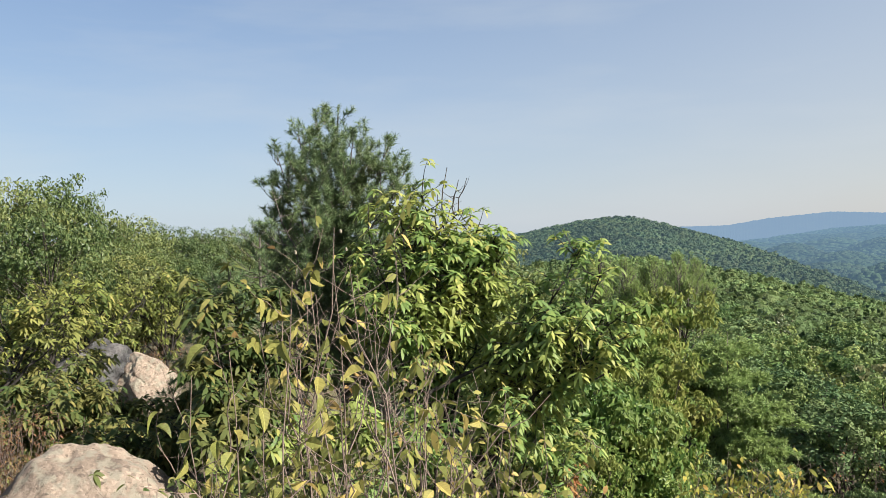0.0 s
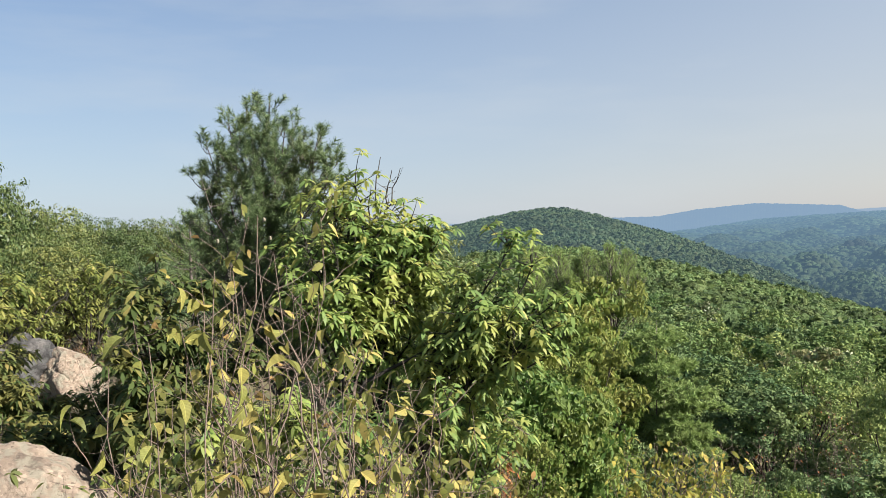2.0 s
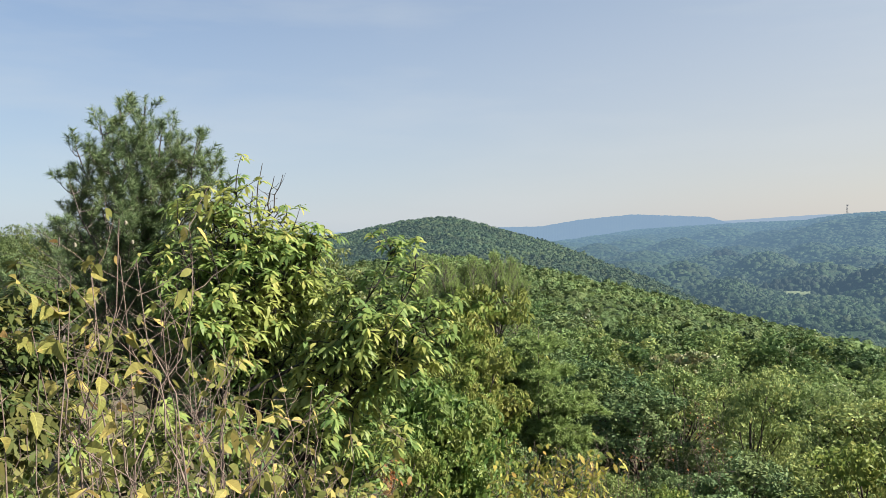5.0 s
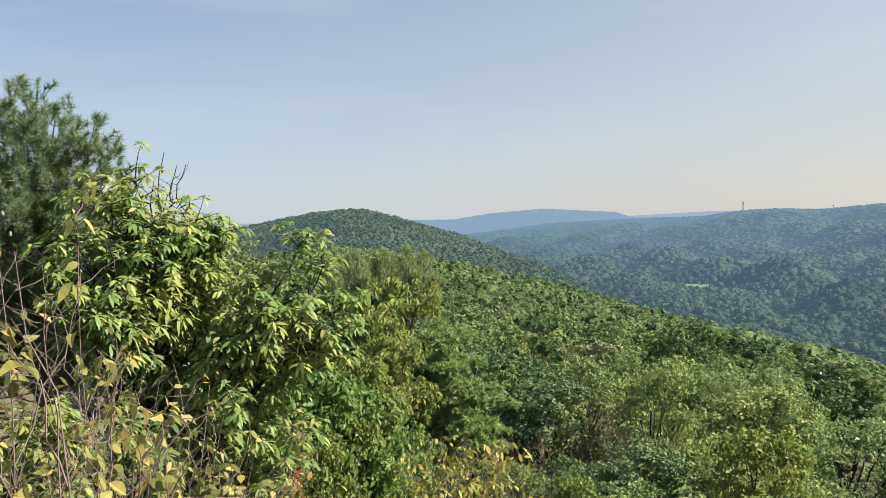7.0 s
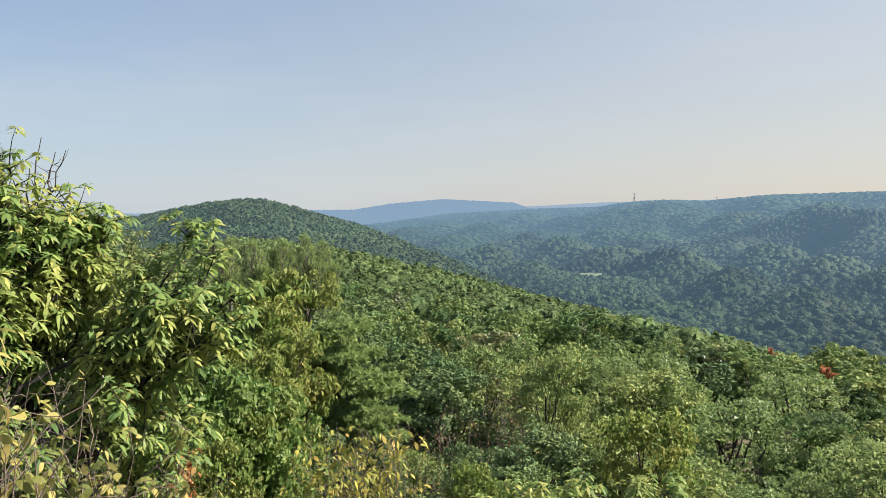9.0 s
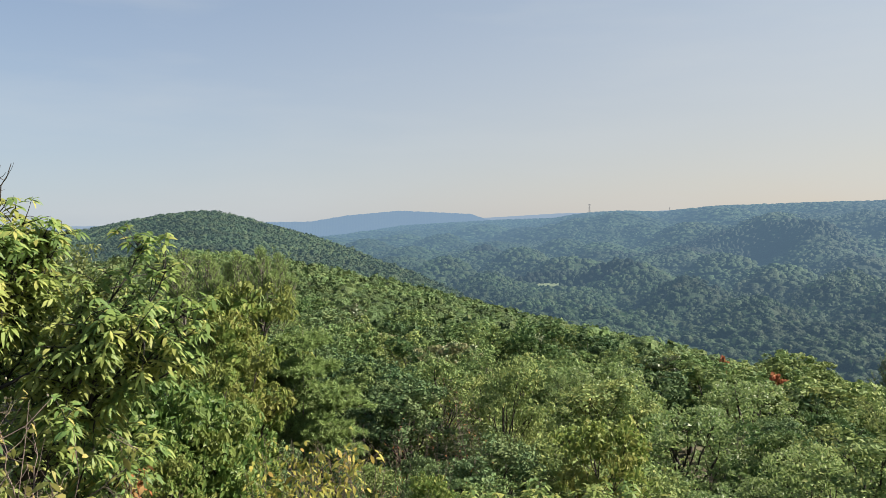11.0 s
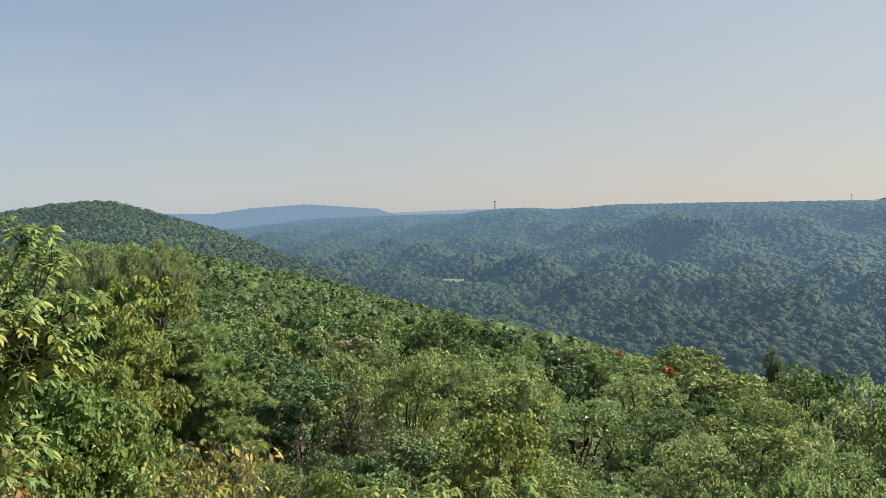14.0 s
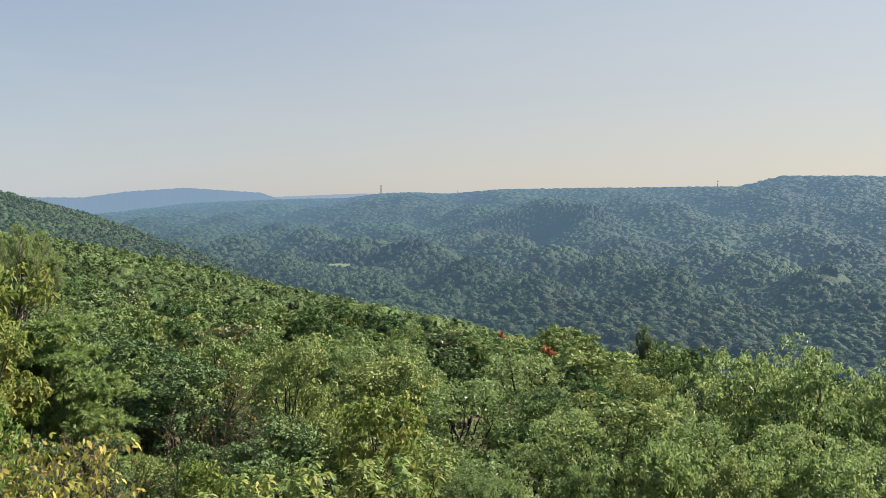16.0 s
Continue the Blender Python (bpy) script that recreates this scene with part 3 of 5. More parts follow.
def needle_shoots(crown, rng, base, tip, count, length, wide):
    """Needles round shoots from base (n, 3) to tip (n, 3), pointing forwards."""
    n = len(base)
    u = rng.uniform(0.0, 1.0, (n, count, 1)) ** 0.45 * 1.05
    t = unit(tip - base)[:, None]
    p = base[:, None] + (tip - base)[:, None] * u
    rad = unit(np.cross(np.broadcast_to(t, p.shape), rng.normal(size=p.shape)))
    out = unit(t * rng.uniform(0.35, 1.2, (n, count, 1)) + rad * 0.85)
    L = length * rng.uniform(0.7, 1.15, (n, count, 1))
    side = unit(np.cross(out, rng.normal(size=p.shape))) * wide
    v = np.stack([p - side, p + side, p + out * L - np.array([0, 0, 0.12]) * L], 2).reshape(-1, 3)
    crown.add(v, np.arange(len(v)).reshape(-1, 3))


def pine_tree(rng, high, rad, whorls, arms, shoots, needles, length, wide, low=0.12, tilt=0.45, flat=False, leaders=0):
    """A white pine: whorls of arms on a straight stem, each with tufted shoots."""
    wood, crown = Mesh(), Mesh()
    stem = np.array([[0, 0, -0.3], [0.02, 0, high * 0.3], [-0.02, 0.02, high * 0.65], [0, 0, high]])
    wood.tube(stem, np.array([0.02, 0.016, 0.01, 0.003]) * high * (0.22 if flat else 1.0), 7)
    axes = [(np.array([0, 0, 0.0]), np.array([0, 0, high]), low, rad, whorls)]
    for _ in range(leaders):
        a = rng.uniform(0, 6.28)
        axes.append((np.array([0, 0, high * 0.35]), np.array([math.cos(a) * rad * 0.42, math.sin(a) * rad * 0.42, high * rng.uniform(0.8, 0.95)]), 0.4, rad * 0.6, whorls * 2 // 3))
        wood.tube(arc(axes[-1][0], axes[-1][1], -0.12, 0.0, rng, 6), np.linspace(0.009, 0.003, 6) * high, 6)
    bs, ts = [], []
    for foot, head, lo, wid, rows_ in axes:
        for k in range(rows_):
            u = lo + (1 - lo) * (k + 0.6) / rows_
            c = foot + (head - foot) * u
            reach = wid * (1 - u) ** 0.6 * (0.75 + 0.5 * rng.random()) + 0.05 * wid
            for j in range(arms):
                a = j * 6.283 / arms + k * 1.1 + rng.normal() * 0.25
                lift = (tilt + 0.75 * u * u if not flat else 0.08) + rng.normal() * 0.1
                end = c + np.array([math.cos(a), math.sin(a), lift]) * reach * rng.uniform(0.7, 1.1)
                line = arc(c, end, -0.16 if not flat else 0.1, 0.05, rng, 6)
                wood.tube(line, np.linspace(0.004, 0.0015, 6) * high, 4)
                m = max(3, int(shoots * (0.45 + reach / wid)))
                w = rng.uniform(0.03 if flat else 0.25, 1.0, m)
                b = np.stack([np.interp(w, np.linspace(0, 1, 6), line[:, q]) for q in range(3)], -1)
                d = unit(end - c) * 0.7 + rng.normal(size=(m, 3)) * (0.55, 0.55, 0.08 if flat else 0.2) + np.array([0, 0, 0.35 + 0.6 * u if not flat else 0.12])
                bs.append(b), ts.append(b + unit(d) * (0.17 if not flat else 0.12) * rad * rng.uniform(0.7, 1.3, (m, 1)))
        bs.append(head[None] - [0, 0, 0.1 * rad]), ts.append(head[None] + [0, 0, 0.12 * rad])
    b, t = np.concatenate(bs), np.concatenate(ts)
    for p, q in list(zip(b, t))[:: 2]:
        wood.tube(np.array([p, q]), [0.0016 * high, 0.0008 * high], 3)
    needle_shoots(crown, rng, b, t, needles, length, wide)
    return wood, crown


def leaf_blade(name, mat, droop=0.3, wave=0.06):
    """One leaf of unit length and width: a folded, hanging blade with a toothed edge and a stalk."""
    v, f = [], []
    us = np.linspace(0, 1, 7)
    ws = np.interp(us, [0, 0.12, 0.4, 0.7, 0.9, 1], [0.03, 0.5, 1.0, 0.8, 0.35, 0.02])
    for k, (u, w) in enumerate(zip(us, ws)):
        z = -droop * u * u
        edge = w / 2 * (1 + (0.08 if k % 2 else -0.08))
        v += [(u, edge, z + wave * w), (u, 0, z), (u, -edge, z + wave * w)]
        if k:
            i = 3 * k
            f += [(i - 3, i - 2, i + 1, i), (i - 2, i - 1, i + 2, i + 1)]
    me = bpy.data.meshes.new(name)
    me.from_pydata(v, [], f)
    me.materials.append(mat)
    return me


def plant(name, label, category, group, at, wood, crown, bark, leaf, turn=0.0, singles=(), blades=()):
    """A plant from its wood (one gatherer, or a list of single stems and the joined brushwood last) and its foliage; singles: leaves of their own."""
    ob = thing(name, label, category, group)
    if isinstance(wood, list):
        for stem in wood[:-1]:
            part("stem", stem.mesh("stem", bark, True), ob)
        tagged(part("brushwood", wood[-1].mesh("brushwood", bark, True), ob), kind="stuff")
    else:
        part("trunk", wood.mesh("wood", bark, True), ob)
    if crown.n:
        tagged(part("crown" if category == "tree" else "foliage", crown.mesh("foliage", leaf), ob), kind="" if category == "tree" else "stuff")
    for k, m in enumerate(singles):
        part("leaf", blades[k % len(blades)], ob).matrix_basis = m
    ob.matrix_basis = Matrix.Translation(at) @ pose(0, 0, 0, 0, 0, turn)
    return ob


def put(kind, at, scale, turn):
    """The first use of a kind places it, later ones copy it."""
    m = Matrix.Translation(at) @ pose(0, 0, 0, 0, 0, turn) @ Matrix.Diagonal((*scale, 1))
    if kind["ob"] is None:
        kind["ob"] = plant(*kind["tags"], (0, 0, 0), *kind["mesh"], *kind["mats"])
        kind["ob"].matrix_basis = m
        return kind["ob"]
    ob = copy_thing(kind["ob"], m)
    ob.matrix_basis = m
    return ob


def kinds(rng, specs):
    return [dict(ob=None, tags=t, mesh=m(rng), mats=mm) for t, m, mm in specs]


SOFT_NEEDLES = leaf_material("soft_pine_needles", [(0, (0.15, 0.23, 0.08)), (0.6, (0.235, 0.33, 0.115)), (1, (0.3, 0.38, 0.15))], (0.22, 0.29, 0.1), 0.9, 0.5, 0.35)
# ---- the trees on the slope below ----
# oak leaf colour brightened to stand in for strong sun
SUNNY = leaf_material("sunny_oak_leaves", [(0, (0.109, 0.175, 0.0623)), (0.5, (0.181, 0.267, 0.0959)), (1, (0.263, 0.333, 0.136))], (0.236, 0.296, 0.113), 0.8, 0.42, 0.5, None, 0.4)
rng = np.random.default_rng(11)
OAK_TAGS = ("oak_tree", "green oak tree with a rounded leafy crown", "tree", "oak trees on the slope")
DARK_TAGS = ("oak_tree", "dark green oak tree with a dense crown", "tree", "oak trees on the slope")
TURN_TAGS = ("oak_tree", "oak tree with leaves turning yellow-brown", "tree", "oak trees on the slope")
near_kinds = kinds(rng, [
    (OAK_TAGS, lambda g: leafy_tree(g, 9, 2.2, 26, 11, 25, 0.145, 0.62, 0.1), (BARK, OAK)),
    (OAK_TAGS, lambda g: leafy_tree(g, 9, 2.5, 28, 11, 25, 0.145, 0.62, 0.1), (BARK, OAK)),
    (DARK_TAGS, lambda g: leafy_tree(g, 9, 2.1, 24, 11, 25, 0.145, 0.62, 0.12), (BARK, OAK_DARK)),
    (DARK_TAGS, lambda g: leafy_tree(g, 9, 2.4, 26, 11, 25, 0.1455, 0.62, 0.14), (BARK, OAK_DARK)),
    (TURN_TAGS, lambda g: leafy_tree(g, 9, 2.0, 22, 10, 22, 0.135, 0.58, 0.1), (BARK, OAK_TURNING)),
    (("oak_tree", "sunlit yellow-green oak tree with an open crown", "tree", "oak trees on the slope"), lambda g: leafy_tree(g, 9, 2.3, 24, 10, 22, 0.15, 0.52, 0.1, 0.45), (BARK, SUNNY))])
far_kinds = kinds(rng, [
    (OAK_TAGS, lambda g: leafy_tree(g, 9, 2.5, 14, 9, 27, 0.21, 0.8, tri=True), (BARK, OAK)),
    (OAK_TAGS, lambda g: leafy_tree(g, 9, 2.8, 15, 9, 27, 0.22, 0.8, tri=True), (BARK, OAK)),
    (DARK_TAGS, lambda g: leafy_tree(g, 9, 2.5, 14, 9, 27, 0.21, 0.8, tri=True), (BARK, OAK_DARK)),
    (TURN_TAGS, lambda g: leafy_tree(g, 9, 2.4, 14, 9, 25, 0.21, 0.8, tri=True), (BARK, OAK_TURNING))])
red_kind = kinds(rng, [(("red_maple_tree", "small maple tree turned bright red", "tree", "maple trees"),
                        lambda g: leafy_tree(g, 6, 1.2, 9, 7, 8, 0.3, 0.7, 0.6), (BARK, RED))])[0]
soft_pine = kinds(rng, [(("pine_tree", "soft green white pine with level boughs", "tree", "pine trees on the slope"),
                         lambda g: pine_tree(g, 7, 2.3, 9, 8, 70, 34, 0.13, 0.014, 0.2, flat=True), (PINE_BARK, SOFT_NEEDLES))])[0]
far_pine = kinds(rng, [(("pine_tree", "soft green pine tree rising above the oaks", "tree", "pine trees on the slope"),
                        lambda g: pine_tree(g, 9, 2.3, 14, 5, 10, 16, 0.17, 0.016, 0.35, 0.7, leaders=2), (PINE_BARK, SOFT_NEEDLES))])[0]
dark_pine = kinds(np.random.default_rng(5), [(("pine_tree", "dark dense pine tree rising above the oaks", "tree", "pine trees on the slope"),
                                              lambda g: pine_tree(g, 9, 2.3, 14, 5, 12, 18, 0.17, 0.016, 0.35, 0.7, leaders=2), (PINE_BARK, NEEDLES))])[0]

pines = [(5.4, 23.0, 0), (44.6, 72.0, 2), (-1.2, 62.0, 1), (0.8, 66.0, 1), (2.4, 60.0, 1), (-2.8, 70.0, 1), (1.6, 78.0, 1), (3.6, 70.0, 1)]
PINE_TOP = {44.6: -9.2, 5.4: -8.1}
for a, r, k in pines:
    p = spot(a, r)
    top = 1.6 + r * math.tan(radians(PINE_TOP.get(a, -2.9 + rng.normal() * 0.35)))
    h = top - p.z
    put((soft_pine, far_pine, dark_pine)[k], p, (h / (7, 9, 9)[k] * (0.8 if k else 1.12),) * 2 + (h / (7, 9, 9)[k],), rng.uniform(0, 360))
reds = [(38.0, 58.0, -10.6), (34.6, 70.0, -9.6)]
for a, r, e in reds:
    p = spot(a, r)
    h = 1.6 + r * math.tan(radians(e)) - p.z
    put(red_kind, p, (h / 6 * (0.85 if a > 36 else 0.5),) * 2 + (h / 6,), rng.uniform(0, 360))

for a, r in stations(rng, -9, 62, 17, 108, lambda r: 3.0 + 0.033 * r, lambda a, r: r < lerp(REACH, a) + 8):
    if any(abs(a - q[0]) * r / 57.3 < 1.3 and abs(r - q[1]) < 1.6 for q in pines + reds):
        continue
    if 0.8 < a < 8.8 and r < 30:
        continue
    p = spot(a, r)
    top = float(canopy(a, r)) + rng.normal() * 0.8 + 0.3
    h = top - p.z
    if h < 1.5:
        continue
    u = rng.random()
    # the kind with sun-brightened leaf colour gets commoner to the right
    if r < 42:
        kind = near_kinds[int(rng.choice(6, p=([0.3, 0.27, 0.11, 0.1, 0.12, 0.1] if a < 21 else [0.25, 0.22, 0.12, 0.08, 0.1, 0.23]) if a < 32 else [0.22, 0.2, 0.06, 0.06, 0.08, 0.38]))]
    else:
        kind = far_kinds[int(rng.choice(4, p=[0.35, 0.34, 0.27, 0.04]))]
    w = h / 9 * rng.uniform(1.1, 1.85)
    put(kind, p, (w, w, h / 9), rng.uniform(0, 360))

# ---- the plants on the ledge ----
CHESTNUT = leaf_material("chestnut_leaves", [(0, (0.09, 0.171, 0.061)), (0.5, (0.175, 0.277, 0.085)), (0.85, (0.255, 0.34, 0.105)), (1, (0.39, 0.375, 0.12))], (0.33, 0.35, 0.105), 0.55, 0.5, 0.48, None, 0.22)
CHESTNUT_PALE = leaf_material("pale_chestnut_leaves", [(0, (0.0784, 0.112, 0.0333)), (0.5, (0.144, 0.183, 0.0484)), (0.9, (0.216, 0.239, 0.0646)), (1, (0.314, 0.265, 0.0978))], (0.216, 0.228, 0.0722), 0.6, 0.5, 0.4)
HAZEL = leaf_material("hazel_leaves", [(0, (0.118, 0.142, 0.045)), (0.4, (0.218, 0.228, 0.07)), (0.75, (0.342, 0.308, 0.1)), (0.93, (0.472, 0.376, 0.13)), (1, (0.425, 0.251, 0.11))], (0.201, 0.228, 0.06), 0.12, 0.55, 0.45)
# duller leaf copy, its colour darkened to stand in for shade
SHADE_LEAVES = leaf_material("leaves_toned_for_shade", [(0, (0.05, 0.085, 0.03)), (0.6, (0.1, 0.135, 0.045)), (0.9, (0.18, 0.18, 0.06)), (1, (0.26, 0.22, 0.08))], (0.15, 0.15, 0.05), 0.3, 0.55, 0.4)
YELLOW = leaf_material("yellow_leaves", [(0, (0.172, 0.202, 0.05)), (0.5, (0.31, 0.314, 0.08)), (0.9, (0.46, 0.403, 0.1)), (1, (0.483, 0.336, 0.1))], (0.253, 0.28, 0.065), 0.4, 0.5, 0.45)
BRIGHT = leaf_material("bright_oak_leaves", [(0, (0.06, 0.123, 0.031)), (0.6, (0.118, 0.2, 0.051)), (1, (0.199, 0.265, 0.072))], (0.166, 0.199, 0.054), 0.5, 0.5, 0.42, None, 0.3)
LIME = leaf_material("lime_oak_leaves", [(0, (0.086, 0.145, 0.037)), (0.6, (0.155, 0.227, 0.058)), (1, (0.246, 0.277, 0.078))], (0.215, 0.225, 0.068), 0.9, 0.5, 0.4)
RIDGE_OAK = leaf_material("ridge_oak_leaves", [(0, (0.05, 0.086, 0.034)), (0.5, (0.09, 0.134, 0.047)), (1, (0.153, 0.187, 0.065))], (0.135, 0.158, 0.052), 1.0, 0.45, 0.36, None, 0.3, 0.3)
HEATH = leaf_material("heath_leaves", [(0, (0.09, 0.05, 0.03)), (0.5, (0.16, 0.08, 0.05)), (1, (0.22, 0.13, 0.07))], (0.12, 0.1, 0.04), 0.3, 0.7, 0.25)
DRY = leaf_material("dry_grass", [(0, (0.16, 0.15, 0.06)), (1, (0.34, 0.29, 0.14))], (0.2, 0.21, 0.08), 0.3, 0.7, 0.3)
DEAD_LEAF = leaf_material("dead_leaves", [(0, (0.2, 0.07, 0.03)), (0.6, (0.33, 0.13, 0.05)), (1, (0.4, 0.24, 0.1))], (0.25, 0.1, 0.05), 0.2, 0.7, 0.3)
TWIG = rough_material("grey_brown_twigs", [(0.3, (0.05, 0.036, 0.03)), (0.7, (0.2, 0.15, 0.125))], 30, 0.8, 0.3)
BUD = rough_material("pale_seed_pods", [(0.3, (0.12, 0.11, 0.08)), (0.7, (0.24, 0.22, 0.17))], 60, 0.8, 0.4)


def own_hue(mat):
    """The same leaf, its hue drawn leaf by leaf from single objects."""
    m = mat.copy()
    n, l = m.node_tree.nodes, m.node_tree.links
    info = next(q for q in n if q.type == "OBJECT_INFO")
    first = next(q for q in n if q.type == "VALTORGB")
    l.new(info.outputs["Random"], first.inputs[0])
    # veins that run out from the midrib, and browned blotches
    co, xyz = n.new("ShaderNodeTexCoord"), n.new("ShaderNodeSeparateXYZ")
    l.new(co.outputs["Object"], xyz.inputs[0])

    def maths(kind, a, b):
        q = n.new("ShaderNodeMath")
        q.operation = kind
        for slot, value in enumerate((a, b)):
            if isinstance(value, (int, float)):
                q.inputs[slot].default_value = value
            elif value is not None:
                l.new(value, q.inputs[slot])
        return q.outputs[0]

    across_, along_ = maths("ABSOLUTE", xyz.outputs[1], None), xyz.outputs[0]
    wave = maths("SINE", maths("MULTIPLY", maths("SUBTRACT", along_, maths("MULTIPLY", across_, 0.55)), 46.0), None)
    rib = maths("LESS_THAN", across_, 0.025)
    bright = maths("ADD", maths("MULTIPLY", wave, 0.07), maths("ADD", 0.92, maths("MULTIPLY", rib, 0.5)))
    shade, spots, edge = n.new("ShaderNodeHueSaturation"), n.new("ShaderNodeTexNoise"), n.new("ShaderNodeMapRange")
    old = next(q for q in n if q.type == "HUE_SAT")
    l.new(bright, shade.inputs["Value"])
    l.new(old.outputs[0], shade.inputs["Color"])
    shift = n.new("ShaderNodeVectorMath")
    l.new(co.outputs["Object"], shift.inputs[0])
    l.new(info.outputs["Location"], shift.inputs[1])
    spots.inputs["Scale"].default_value, spots.inputs["Detail"].default_value = 5.0, 6.0
    l.new(shift.outputs[0], spots.inputs["Vector"])
    edge.inputs[1].default_value, edge.inputs[2].default_value, edge.inputs[4].default_value = 0.6, 0.72, 0.6
    l.new(spots.outputs[0], edge.inputs[0])
    mix = n.new("ShaderNodeMix")
    mix.data_type = "RGBA"
    l.new(edge.outputs[0], mix.inputs[0])
    l.new(shade.outputs[0], mix.inputs[6])
    mix.inputs[7].default_value = (0.13, 0.085, 0.035, 1)
    for node in (q for q in n if q.type in ("BSDF_PRINCIPLED", "BSDF_TRANSLUCENT")):
        l.new(mix.outputs[2], node.inputs[0])
    return m


CHESTNUT_BARK = rough_material("chestnut_bark", [(0.3, (0.01, 0.009, 0.008)), (0.5, (0.02, 0.017, 0.015)), (0.7, (0.045, 0.038, 0.034))], 14, 0.9, 0.8)
CHESTNUT_BLADES = [leaf_blade("chestnut_leaf", own_hue(CHESTNUT), d) for d in (0.2, 0.35, 0.6)]
HAZEL_BLADES = [leaf_blade("hazel_leaf", own_hue(HAZEL), d, w) for d, w in ((0.15, 0.22), (0.45, 0.3), (0.8, 0.16))]


def point(a, e, d):
    """The place at a heading, height angle and distance from the lookout."""
    a, e = radians(a), radians(e)
    return np.array([d * math.cos(e) * math.sin(a), d * math.cos(e) * math.cos(a), 1.6 + d * math.sin(e)])


def whorl(crown, rng, tip, way, count, size, slim=0.37, single=None):
    """Long toothed leaves spreading and hanging from a twig's end."""
    way = unit(way * 0.55 + [0, 0, 0.6])
    a = np.arange(count) * 2.39996 + rng.uniform(0, 6.28)
    ref = unit(np.cross(way, [0.3, 0.2, 0.9]) + 1e-6)
    ref2 = np.cross(way, ref)
    out = unit(np.cos(a)[:, None] * ref + np.sin(a)[:, None] * ref2 + way * rng.uniform(0.0, 0.5, (count, 1)) - [0, 0, 0.2])
    base = tip - way * size * rng.uniform(0.0, 0.5, (count, 1))
    up = unit(np.array([0, 0, 1.0]) + 0.35 * rng.normal(size=(count, 3)) + 0.01)
    s = size * rng.uniform(0.7, 1.15, count)
    crown.leaves(base, out, up, s, s * slim, rng.uniform(0.15, 0.6, (count, 1)), 3, 0.1, single)


def limbed_tree(rng, root, tips, fill, twigs, size, thick, fork=0.35, count=8, spread=0.28, singles=None):
    """A tree whose limbs run from the root to given tips, with leafy twigs along their outer part. Points are relative to root."""
    wood, crown = Mesh(), Mesh()
    tips = [np.asarray(t) - root for t in tips]
    mean = np.mean(tips, axis=0)
    hub = mean * fork * np.array([0.5, 0.5, 1.0])
    hub[2] = max(hub[2], 0.3)
    wood.tube(np.array([[0, 0, -0.4], hub * 0.33 + rng.normal(size=3) * 0.02, hub * 0.66, hub]), np.linspace(1.0, 0.8, 4) * thick, 8)
    for k, t in enumerate(tips):
        line = arc(hub, t, 0.1, 0.06, rng, 9)
        wood.tube(line, np.linspace(0.62, 0.1, 9) * thick, 6)
        L = np.linalg.norm(t - hub)
        for j in range(twigs + fill):
            u = rng.uniform(0.25, 0.9) if j < fill else rng.uniform(0.6, 1.0)
            p = np.array([np.interp(u, np.linspace(0, 1, 9), line[:, q]) for q in range(3)])
            d = unit(unit(t - hub) * 0.6 + rng.normal(size=3) * (0.8, 0.8, 0.5) + [0, 0, 0.1])
            q = p + d * rng.uniform(0.4, 1.0) * spread * (0.6 + 0.4 * L)
            wood.tube(arc(p, q, 0.06, 0.08, rng, 4), np.linspace(0.16, 0.05, 4) * thick, 4)
            whorl(crown, rng, q, unit(q - p), count, size, single=singles if singles is not None and len(singles) < 280 and j >= fill and j % 4 == 0 else None)
            if rng.random() < 0.6:
                whorl(crown, rng, (p + q) / 2, unit(q - p), count - 3, size)
        whorl(crown, rng, t, unit(t - hub), count, size, single=singles)
    return wood, crown


